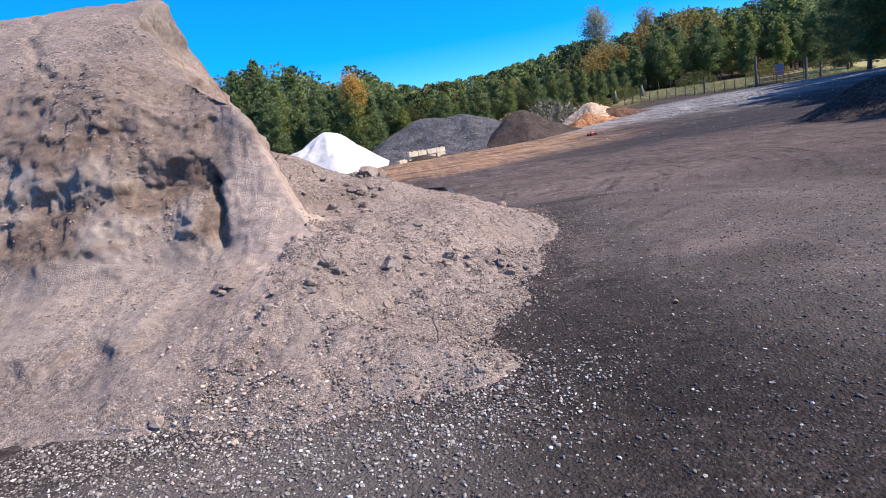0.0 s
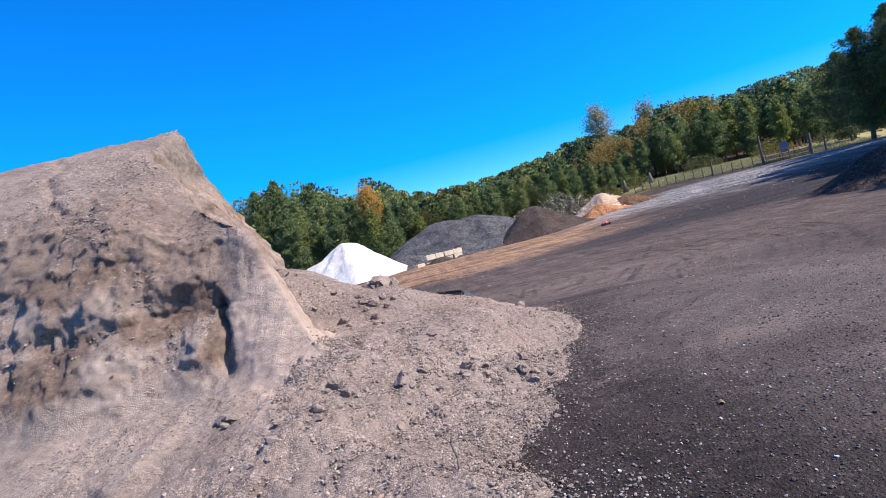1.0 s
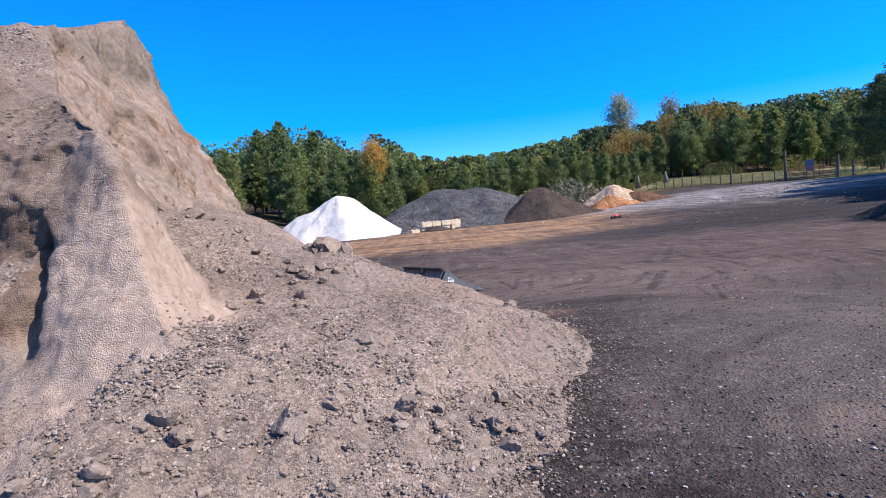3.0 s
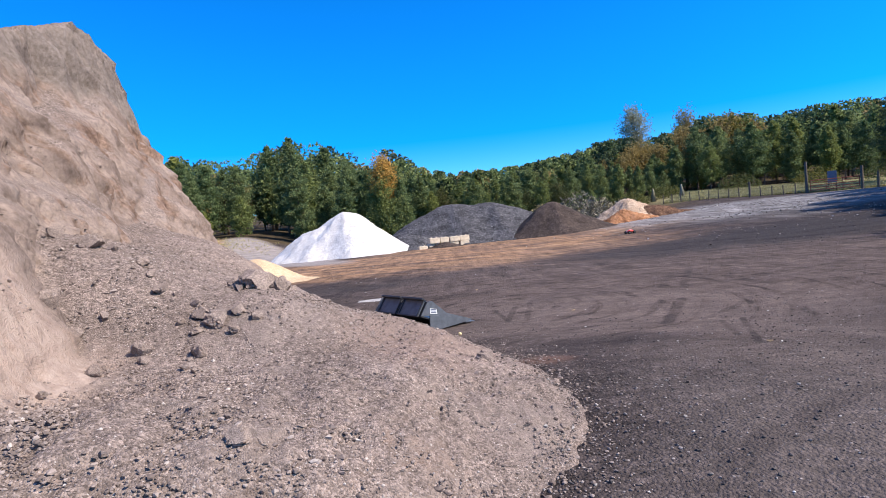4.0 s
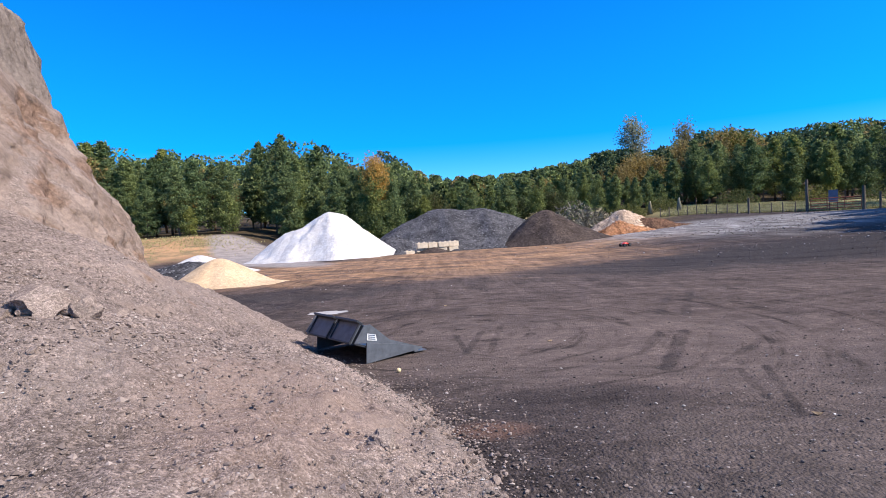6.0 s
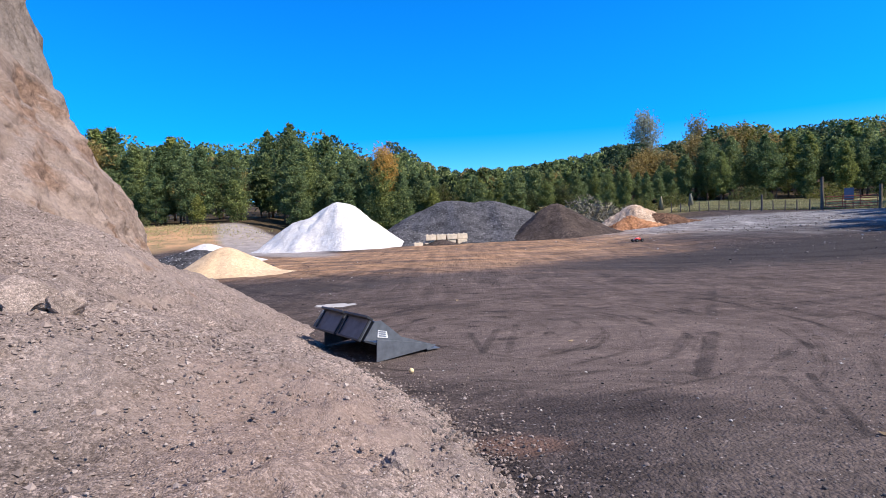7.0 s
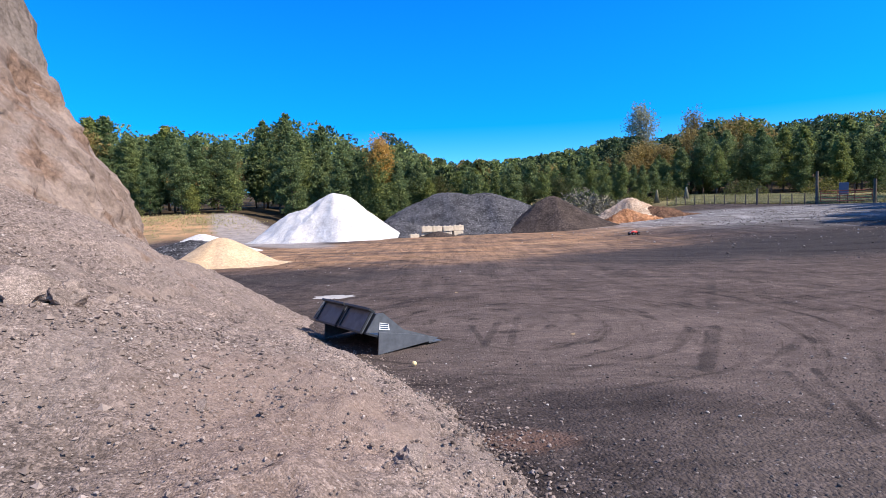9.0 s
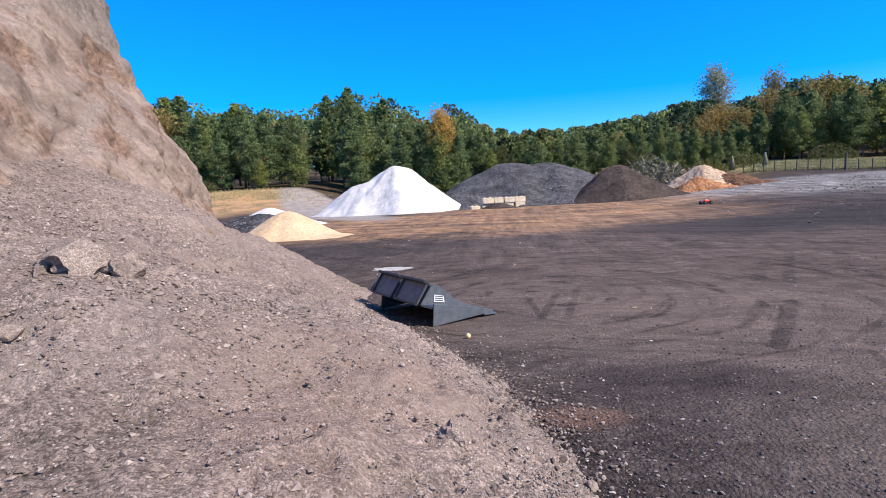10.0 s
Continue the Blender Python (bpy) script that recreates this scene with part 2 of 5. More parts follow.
    # darker crumbly patches under the clods and along the slid ridge
    for sx, sy, rx, ry in ((-2.0, 5.75, 0.35, 0.3), (-2.1, 5.0, 0.30, 0.25), (-3.4, 5.8, 0.4, 0.3), (-1.35, 2.72, 1.15, 0.20), (-3.1, 4.75, 0.25, 0.25), (-3.2, 2.1, 0.2, 0.6)):
        s = spot(n, l, vec, sx, sy, rx, ry, 0.8, 0.9, 2.4, 32 if sy == 2.72 else 0)
        col = mix(n, l, calc(n, l, "MULTIPLY", s, 0.24), col, ramp(n, l, noise_tex(n, l, vec, 22, 8, 0.8), [(0.36, (0.075, 0.056, 0.047)), (0.64, (0.25, 0.195, 0.167))]))
    # reddish dry spots on the slope of loose grit
    red = spot(n, l, vec, -0.75, 5.6, 0.6, 0.8, 0.9, 0.7, 1.2)
    col = mix(n, l, calc(n, l, "MULTIPLY", red, 0.35), col, (0.34, 0.235, 0.19))
    l.new(col, b.inputs["Base Color"])
    rough = calc(n, l, "MULTIPLY_ADD", noise_tex(n, l, vec, 26, 9, 0.8), 0.5, h)
    rough = calc(n, l, "MULTIPLY_ADD", noise_tex(n, l, vec, 7, 4, 0.6), 0.5, rough)
    bump(n, l, b, rough, 0.9, 0.03)
    return m


def ground_material():
    m, n, l, b = material("yard_ground", 0.95, 0, 0.12)
    vec = coords(n, l)
    col, h = grit(n, l, vec, (0.039, 0.031, 0.030), (0.086, 0.067, 0.062), (0.32, 0.285, 0.27), 46, 12, 0.022)
    # drier, browner middle of the yard with sweeping wheel arcs
    dry = spot(n, l, vec, 5.0, 17.0, 7.5, 11.0, 0.7, 0.55, 0.25)
    col = mix(n, l, calc(n, l, "MULTIPLY", dry, 0.5), col, (0.182, 0.134, 0.113))
    wave = n.new("ShaderNodeTexWave")
    wave.wave_type, wave.rings_direction = "RINGS", "Z"
    wave.inputs["Scale"].default_value, wave.inputs["Distortion"].default_value = 0.22, 3.0
    wave.inputs["Detail"].default_value, wave.inputs["Detail Scale"].default_value = 4, 0.8
    mp = n.new("ShaderNodeMapping")
    mp.inputs["Location"].default_value = (4, -2, 0)
    l.new(vec, mp.inputs["Vector"])
    l.new(mp.outputs[0], wave.inputs["Vector"])
    arcs = ramp(n, l, wave.outputs["Fac"], [(0.0, grey(0.32)), (0.35, grey(0.5)), (0.8, grey(0.56))])
    col = mix(n, l, 0.18, col, arcs, "OVERLAY")
    fleck = ramp(n, l, noise_tex(n, l, coords(n, l, (0.45, 1.0, 1.0)), 5.0, 9, 0.85), [(0.36, grey(0.22)), (0.5, grey(0.5)), (0.64, grey(0.76))])
    col = mix(n, l, 0.75, col, fleck, "OVERLAY")
    mott = noise_tex(n, l, coords(n, l, (0.6, 1.0, 1.0)), 1.6, 8, 0.72, 1.2)
    col = mix(n, l, 0.6, col, ramp(n, l, mott, [(0.32, grey(0.22)), (0.5, grey(0.5)), (0.7, grey(0.70))]), "OVERLAY")
    trod = noise_tex(n, l, coords(n, l, (1.0, 0.08, 1.0)), 2.4, 9, 0.85, 0.4)
    trod = ramp(n, l, trod, [(0.36, grey(0.16)), (0.5, grey(0.5)), (0.64, grey(0.84))])
    out = calc(n, l, "MULTIPLY", calc(n, l, "SUBTRACT", axis(n, l, vec, 1), 9.0), 0.1, clamp=True)
    # orange sand and clay carried out along the stockpiles
    long = coords(n, l, (0.35, 1.0, 1.0))
    st = noise_tex(n, l, long, 0.9, 7, 0.7)
    tan = ramp(n, l, st, [(0.30, (0.10, 0.065, 0.048)), (0.42, (0.24, 0.15, 0.10)), (0.54, (0.45, 0.255, 0.135)), (0.7, (0.60, 0.385, 0.22))])
    s1 = spot(n, l, vec, -4.0, 29.5, 12.5, 8.5, 0.9, 0.7, 0.2)
    col = mix(n, l, calc(n, l, "MULTIPLY", s1, 0.68), col, tan)
    s2 = spot(n, l, vec, 7.0, 43.0, 12.0, 8.0, 0.9, 0.6, 0.2)
    col = mix(n, l, calc(n, l, "MULTIPLY", s2, 0.62), col, tan)
    # pale gravel towards the gate
    s3 = spot(n, l, vec, 23.5, 42.5, 11.5, 16.0, 0.7, 0.5, 0.2, 10)
    pale = ramp(n, l, noise_tex(n, l, coords(n, l, (1.0, 0.12, 1.0)), 2.0, 12, 0.9), [(0.38, (0.05, 0.047, 0.047)), (0.5, (0.20, 0.188, 0.184)), (0.62, (0.52, 0.50, 0.49))])
    col = mix(n, l, calc(n, l, "MULTIPLY", s3, 0.9), col, pale)
    col = mix(n, l, calc(n, l, "MULTIPLY", out, 0.75), col, trod, "OVERLAY")
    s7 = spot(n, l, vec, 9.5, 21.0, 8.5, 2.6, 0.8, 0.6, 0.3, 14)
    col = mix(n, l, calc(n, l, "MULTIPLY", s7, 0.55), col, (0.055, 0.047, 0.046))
    # gravelly foot of the pile at its near end
    s4 = spot(n, l, vec, -2.6, -0.3, 1.7, 1.0, 0.8, 0.5, 1.2)
    col = mix(n, l, calc(n, l, "MULTIPLY", s4, 0.5), col, (0.17, 0.145, 0.133))
    # damp charcoal-dark earth near the heap
    s6 = spot(n, l, vec, 0.3, 0.1, 1.5, 1.9, 0.9, 0.5, 0.6)
    col = mix(n, l, calc(n, l, "MULTIPLY", s6, 0.6), col, mix(n, l, 0.5, (0.040, 0.032, 0.030), col, "OVERLAY"))
    s8 = spot(n, l, vec, 3.0, 3.2, 2.3, 3.4, 0.9, 0.6, 0.6)
    col = mix(n, l, calc(n, l, "MULTIPLY", s8, 0.5), col, mix(n, l, 0.6, col, (0.26, 0.215, 0.195)))
    # dusty stretch in the middle of the yard, a damp stain, dark bands and reddish patches
    s9 = spot(n, l, vec, 2.2, 9.2, 3.6, 2.3, 0.9, 0.6, 0.5, -20)
    col = mix(n, l, calc(n, l, "MULTIPLY", s9, 0.36), col, mix(n, l, 0.5, col, (0.30, 0.235, 0.21)))
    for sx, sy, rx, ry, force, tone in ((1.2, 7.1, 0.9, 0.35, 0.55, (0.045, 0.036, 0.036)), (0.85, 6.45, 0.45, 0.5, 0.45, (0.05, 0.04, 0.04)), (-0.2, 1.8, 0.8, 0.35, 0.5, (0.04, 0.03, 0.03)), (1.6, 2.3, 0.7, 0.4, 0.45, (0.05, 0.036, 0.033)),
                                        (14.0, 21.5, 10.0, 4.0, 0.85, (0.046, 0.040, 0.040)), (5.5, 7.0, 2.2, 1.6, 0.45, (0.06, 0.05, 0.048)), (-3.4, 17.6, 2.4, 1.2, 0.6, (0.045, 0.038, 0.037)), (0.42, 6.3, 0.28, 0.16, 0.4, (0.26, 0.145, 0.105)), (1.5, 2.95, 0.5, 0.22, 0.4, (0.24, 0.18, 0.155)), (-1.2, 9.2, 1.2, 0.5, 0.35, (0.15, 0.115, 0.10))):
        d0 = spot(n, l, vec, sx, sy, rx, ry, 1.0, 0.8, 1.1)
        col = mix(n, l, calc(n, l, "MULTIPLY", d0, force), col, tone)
    # scuffs and wheel tracks pressed into the yard: from, to, half width and strength
    edge = noise_tex(n, l, vec, 6.0, 5, 0.7)
    worn = calc(n, l, "MULTIPLY", calc(n, l, "SUBTRACT", noise_tex(n, l, vec, 1.6, 6, 0.75), 0.34), 4.0, clamp=True)
    pxg, pyg = axis(n, l, vec, 0), axis(n, l, vec, 1)
    for x0, y0, x1, y1, wide, force in ((0.25, 10.3, 0.37, 9.2, 0.05, 0.7), (0.62, 10.5, 0.33, 9.1, 0.06, 0.8), (0.93, 10.9, 0.63, 9.2, 0.06, 0.7), (0.0, 9.5, 0.9, 8.75, 0.05, 0.6), (2.85, 9.85, 2.2, 8.7, 0.07, 0.7), (3.18, 9.9, 2.2, 8.0, 0.10, 0.9), (2.42, 9.7, 1.85, 8.4, 0.05, 0.4), (2.8, 9.85, 3.2, 9.9, 0.05, 0.5),
                                        (2.85, 7.9, 2.5, 6.8, 0.05, 0.9), (3.15, 8.0, 2.5, 6.4, 0.05, 0.9), (3.5, 8.9, 2.6, 7.95, 0.06, 0.6), (3.9, 9.4, 2.95, 8.1, 0.07, 0.5), (0.7, 8.35, 2.3, 8.15, 0.05, 0.5), (0.2, 8.05, 1.9, 7.75, 0.05, 0.45), (4.4, 13.5, 3.35, 11.2, 0.10, 0.5), (5.2, 14.4, 3.7, 11.1, 0.10, 0.6), (4.2, 8.8, 4.0, 7.9, 0.07, 0.5),
                                        (1.45, 7.2, 0.95, 5.9, 0.13, 0.35), (1.85, 7.3, 1.3, 5.9, 0.13, 0.35), (1.0, 3.2, 0.6, 2.35, 0.09, 0.45), (1.3, 3.15, 0.95, 2.45, 0.09, 0.45), (0.9, 3.9, 2.6, 5.0, 0.10, 0.45), (4.8, 22.3, 10.8, 18.6, 0.35, 0.6), (-0.5, 12.4, 3.6, 14.5, 0.10, 0.4), (-0.6, 13.2, 4.4, 16.2, 0.12, 0.4), (2.0, 18.5, 9.0, 15.5, 0.18, 0.4), (3.0, 17.0, 8.6, 14.0, 0.15, 0.4),
                                        (5.5, 16.0, 4.6, 12.6, 0.10, 0.4), (6.4, 16.6, 5.6, 13.0, 0.10, 0.4), (-0.95, 1.98, -0.55, 1.72, 0.03, 0.9), (-0.75, 2.0, -0.35, 1.72, 0.03, 0.9), (-0.52, 2.02, -0.15, 1.74, 0.03, 0.9), (-0.32, 2.02, 0.0, 1.8, 0.03, 0.8)):
        span = math.hypot(x1 - x0, y1 - y0)
        ax, ay = (x1 - x0) / span, (y1 - y0) / span
        dx, dy = calc(n, l, "SUBTRACT", pxg, x0), calc(n, l, "SUBTRACT", pyg, y0)
        along = calc(n, l, "ADD", calc(n, l, "MULTIPLY", dx, ax), calc(n, l, "MULTIPLY", dy, ay))
        off = calc(n, l, "ABSOLUTE", calc(n, l, "ADD", calc(n, l, "MULTIPLY", dx, -ay), calc(n, l, "MULTIPLY", dy, ax)))
        past = calc(n, l, "SUBTRACT", calc(n, l, "ABSOLUTE", calc(n, l, "SUBTRACT", along, span / 2)), span / 2)
        off = calc(n, l, "ADD", off, calc(n, l, "MAXIMUM", past, 0.0))
        off = calc(n, l, "MULTIPLY_ADD", edge, wide * 1.3, off)
        line = calc(n, l, "MULTIPLY", calc(n, l, "SUBTRACT", wide * 1.65, off), 2.4 / wide, clamp=True)
        col = mix(n, l, calc(n, l, "MULTIPLY", calc(n, l, "MULTIPLY", line, worn), force), col, (0.052, 0.041, 0.038))
    # fine curved scratches left by turning wheels
    for cx, cy, turn_r, y_mid, y_half, force in ((0.2, 10.5, 26.0, 11.0, 7.5, 1.3), (14.0, 33.0, 9.0, 20.0, 12.0, 1.2)):
        dx, dy = calc(n, l, "SUBTRACT", pxg, cx), calc(n, l, "SUBTRACT", pyg, cy)
        d = calc(n, l, "SQRT", calc(n, l, "ADD", calc(n, l, "MULTIPLY", dx, dx), calc(n, l, "MULTIPLY", dy, dy)))
        polar = n.new("ShaderNodeCombineXYZ")
        l.new(calc(n, l, "MULTIPLY", d, turn_r / 6.0), polar.inputs[0])
        l.new(calc(n, l, "MULTIPLY", calc(n, l, "ARCTAN2", dy, dx), 1.3), polar.inputs[1])
        lines = ramp(n, l, noise_tex(n, l, polar.outputs[0], 1.0, 5, 0.7, 0.25), [(0.36, grey(0.14)), (0.47, grey(0.46)), (0.60, grey(0.5)), (0.70, grey(0.72))])
        away = calc(n, l, "DIVIDE", calc(n, l, "ABSOLUTE", calc(n, l, "SUBTRACT", pyg, y_mid)), y_half)
        patchy = calc(n, l, "MULTIPLY", calc(n, l, "SUBTRACT", 1.0, away, clamp=True), worn)
        col = mix(n, l, calc(n, l, "MULTIPLY", patchy, force, clamp=True), col, lines, "OVERLAY")
    # broad arcs of traffic further out
    for cx, cy, r, wide, force in ((-12.0, 30.0, 19.0, 0.14, 0.4), (-12.0, 30.0, 21.0, 0.14, 0.4), (1.2, 24.0, 13.0, 0.12, 0.35), (9, 30, 14.0, 0.16, 0.4), (9, 30, 15.6, 0.16, 0.35), (30, 40, 27.0, 0.14, 0.4), (30, 40, 28.7, 0.14, 0.4)):
        dx, dy = calc(n, l, "SUBTRACT", pxg, cx), calc(n, l, "SUBTRACT", pyg, cy)
        d = calc(n, l, "SQRT", calc(n, l, "ADD", calc(n, l, "MULTIPLY", dx, dx), calc(n, l, "MULTIPLY", dy, dy)))
        d = calc(n, l, "ABSOLUTE", calc(n, l, "SUBTRACT", calc(n, l, "MULTIPLY_ADD", edge, 0.5, d), r + 0.25))
        line = calc(n, l, "SUBTRACT", 1.0, calc(n, l, "DIVIDE", d, wide * 1.5), clamp=True)
        col = mix(n, l, calc(n, l, "MULTIPLY", calc(n, l, "MULTIPLY", line, worn), 1.3 * force), col, (0.045, 0.036, 0.034))
    # track up to the wood, grey crusher dust
    s5 = spot(n, l, vec, -16.8, 52.0, 2.9, 19.0, 0.4, 0.25, 0.2, 28)
    dustc = ramp(n, l, noise_tex(n, l, vec, 1.2, 8, 0.75), [(0.35, (0.20, 0.175, 0.165)), (0.65, (0.36, 0.32, 0.30))])
    col = mix(n, l, calc(n, l, "MULTIPLY", s5, 0.9), col, dustc)
    # grass: meadow behind the fence and the wood's floor
    py = axis(n, l, vec, 1)
    px = axis(n, l, vec, 0)
    away = calc(n, l, "MULTIPLY_ADD", px, -0.45, calc(n, l, "MULTIPLY_ADD", noise_tex(n, l, vec, 0.25, 4), 6.0, py))
    g = calc(n, l, "MULTIPLY", calc(n, l, "MULTIPLY", calc(n, l, "SUBTRACT", away, 59.5), 0.5, clamp=True), calc(n, l, "MULTIPLY", calc(n, l, "SUBTRACT", px, 4.0), 0.3, clamp=True))
    g2 = calc(n, l, "MULTIPLY", calc(n, l, "SUBTRACT", px, 38.0), 0.5, clamp=True)
    grass = ramp(n, l, noise_tex(n, l, vec, 1.5, 7, 0.7), [(0.3, (0.16, 0.15, 0.07)), (0.55, (0.33, 0.29, 0.14)), (0.75, (0.46, 0.40, 0.22))])
    col = mix(n, l, calc(n, l, "MAXIMUM", g, g2), col, grass)
    floor1 = calc(n, l, "MULTIPLY", calc(n, l, "MULTIPLY", calc(n, l, "SUBTRACT", py, 63.0), 0.3, clamp=True), calc(n, l, "MULTIPLY", calc(n, l, "SUBTRACT", 30.0, px), 0.2, clamp=True))
    floor2 = calc(n, l, "MULTIPLY", calc(n, l, "SUBTRACT", calc(n, l, "MULTIPLY_ADD", px, 0.37, py), 100.0), 0.3, clamp=True)
    needles = ramp(n, l, noise_tex(n, l, vec, 0.8, 6), [(0.3, (0.035, 0.028, 0.018)), (0.7, (0.10, 0.07, 0.04))])
    col = mix(n, l, calc(n, l, "MAXIMUM", floor1, floor2), col, needles)
    bank = spot(n, l, vec, -27.5, 56.0, 9.0, 10.0, 0.5, 0.5, 0.25)
    col = mix(n, l, bank, col, ramp(n, l, noise_tex(n, l, vec, 0.5, 6, 0.65), [(0.35, (0.19, 0.15, 0.08)), (0.47, (0.32, 0.21, 0.115)), (0.58, (0.46, 0.27, 0.145))]))
    col = mix(n, l, calc(n, l, "MULTIPLY", s5, 0.9), col, dustc)
    l.new(col, b.inputs["Base Color"])
    bump(n, l, b, h, 1.0, 0.045)
    return m


M_PILE, M_GROUND = pile_material(), ground_material()
M_WHITE = earth_material("white_sand", (0.52, 0.495, 0.48), (0.63, 0.605, 0.59), (0.72, 0.71, 0.70), 26, 2.6, 0.1, 0.7, 0.12, 0.3)
M_GREYSTONE = earth_material("grey_stone", (0.045, 0.044, 0.05), (0.12, 0.118, 0.128), (0.30, 0.295, 0.30), 14, 6, 0.12, 1.0, 0.16)
M_DARK = earth_material("dark_soil", (0.035, 0.027, 0.024), (0.085, 0.064, 0.055), (0.2, 0.16, 0.14), 24, 6, 0.03, 0.8, 0.08)
M_SAND = earth_material("yellow_sand", (0.42, 0.295, 0.18), (0.56, 0.41, 0.27), (0.64, 0.52, 0.38), 60, 10, 0.05, 0.3, 0.04, 0.45)
M_CHIP = earth_material("wood_chips_tan", (0.30, 0.20, 0.13), (0.52, 0.40, 0.30), (0.7, 0.6, 0.5), 14, 7, 0.15, 0.8, 0.08)
M_CHIP_RED = earth_material("wood_chips_orange", (0.20, 0.088, 0.042), (0.46, 0.23, 0.12), (0.6, 0.40, 0.26), 14, 7, 0.12, 0.9, 0.08)
M_CHIP_BROWN = earth_material("bark_brown", (0.07, 0.04, 0.028), (0.17, 0.095, 0.06), (0.3, 0.2, 0.13), 14, 7, 0.08, 0.9, 0.08)
M_PEBBLE = stone_material("pebbles", [(0.0, (0.130, 0.100, 0.086)), (0.5, (0.21, 0.165, 0.143)), (0.88, (0.285, 0.229, 0.202)), (0.975, (0.34, 0.284, 0.252)), (1.0, (0.43, 0.375, 0.34))])
M_GRAVEL = stone_material("gravel", [(0.0, (0.105, 0.09, 0.083)), (0.4, (0.165, 0.141, 0.129)), (0.8, (0.27, 0.24, 0.222)), (0.95, (0.40, 0.365, 0.345)), (1.0, (0.66, 0.62, 0.59))])
M_DARKPEB = stone_material("dark_pebbles", [(0.0, (0.045, 0.04, 0.04)), (0.6, (0.10, 0.086, 0.08)), (0.90, (0.17, 0.15, 0.14)), (0.985, (0.34, 0.31, 0.29)), (1.0, (0.6, 0.57, 0.54))])
M_CRUMB = stone_material("earth_crumbs", [(0.0, (0.06, 0.046, 0.04)), (0.5, (0.12, 0.09, 0.076)), (1.0, (0.22, 0.165, 0.135))], 0.95)
M_RUBBLE = stone_material("tan_rubble", [(0.0, (0.25, 0.17, 0.135)), (0.5, (0.36, 0.265, 0.215)), (1.0, (0.46, 0.37, 0.31))], 0.95)
M_CLOD = earth_material("clod_earth", (0.215, 0.168, 0.145), (0.345, 0.272, 0.235), (0.47, 0.395, 0.35), 26, 6, 0.04, 0.5, 0.06, 0.6)
M_BLOCK = plain_material("cast_blocks", (0.53, 0.45, 0.345), 0.9, 0, 0.2, 0.5, 3.0, 0.5)
M_STEEL = plain_material("black_painted_steel", (0.025, 0.027, 0.032), 0.38, 0.0, 0.5, 0.4, 9.0, 0.1)
M_STEEL2 = plain_material("worn_grey_steel", (0.115, 0.125, 0.145), 0.42, 0.35, 0.5, 0.45, 12.0, 0.12)
M_STICKER = plain_material("sticker_white", (0.75, 0.75, 0.74), 0.5, 0, 0.4, 0.1, 20.0, 0.0)
M_BAR = plain_material("sticker_print", (0.05, 0.07, 0.12), 0.5, 0, 0.4, 0.1, 20.0, 0.0)
M_TYRE = plain_material("tyre_rubber", (0.018, 0.018, 0.018), 0.85, 0, 0.2, 0.3, 30.0, 0.2)
M_RED = plain_material("red_shell", (0.62, 0.03, 0.02), 0.3, 0, 0.5, 0.15, 20.0, 0.0)
M_SHELLW = plain_material("white_shell", (0.72, 0.70, 0.70), 0.3, 0, 0.5, 0.1, 20.0, 0.0)
M_YELLOW = plain_material("yellow_skin", (0.66, 0.50, 0.27), 0.5, 0, 0.4, 0.3, 30.0, 0.1)
M_DRYLEAF = plain_material("dry_leaf", (0.42, 0.31, 0.19), 0.7, 0, 0.3, 0.3, 30.0, 0.1)
M_WOOD = plain_material("weathered_wood", (0.13, 0.108, 0.09), 0.9, 0, 0.15, 0.5, 8.0, 0.4)
M_GATE = plain_material("rusty_red_steel", (0.30, 0.085, 0.06), 0.7, 0.1, 0.3, 0.4, 10.0, 0.2)
M_SIGN = plain_material("sign_blue_grey", (0.14, 0.18, 0.24), 0.6, 0, 0.3, 0.15, 5.0, 0.0)
M_BARK = plain_material("pine_bark", (0.15, 0.105, 0.08), 0.95, 0, 0.1, 0.6, 6.0, 0.8)
M_PUDDLE = plain_material("pale_dust_patch", (0.36, 0.34, 0.325), 0.7, 0, 0.3, 0.3, 6.0, 0.2)
M_PINE = leaf_material("pine_needles", [(0.0, (0.065, 0.092, 0.036)), (0.5, (0.165, 0.207, 0.082)), (1.0, (0.42, 0.46, 0.19))], 0.45)
M_BROAD = leaf_material("broad_leaves", [(0.0, (0.06, 0.075, 0.025)), (0.5, (0.12, 0.13, 0.045)), (1.0, (0.22, 0.20, 0.07))], 0.4)
M_YLEAF = leaf_material("yellow_leaves", [(0.0, (0.36, 0.21, 0.05)), (0.5, (0.60, 0.37, 0.09)), (1.0, (0.78, 0.52, 0.15))], 0.3, 0.0)
M_OLEAF = leaf_material("ochre_leaves", [(0.0, (0.20, 0.145, 0.05)), (0.5, (0.38, 0.28, 0.10)), (1.0, (0.56, 0.42, 0.17))], 0.4, 0.3)
M_GLEAF = leaf_material("sparse_grey_leaves", [(0.0, (0.24, 0.24, 0.14)), (0.5, (0.40, 0.39, 0.25)), (1.0, (0.58, 0.55, 0.38))], 0.4, 0.0)
# darker copy of the pine needles, with backlit shade put into the colour
M_PINE_SHADE = leaf_material("shaded_pine_needles", [(0.0, (0.045, 0.062, 0.028)), (0.5, (0.09, 0.115, 0.05)), (1.0, (0.19, 0.215, 0.085))], 0.3)
M_TWIG = leaf_material("dry_twigs", [(0.0, (0.12, 0.10, 0.075)), (0.5, (0.22, 0.19, 0.14)), (1.0, (0.32, 0.28, 0.2))], 0.1)
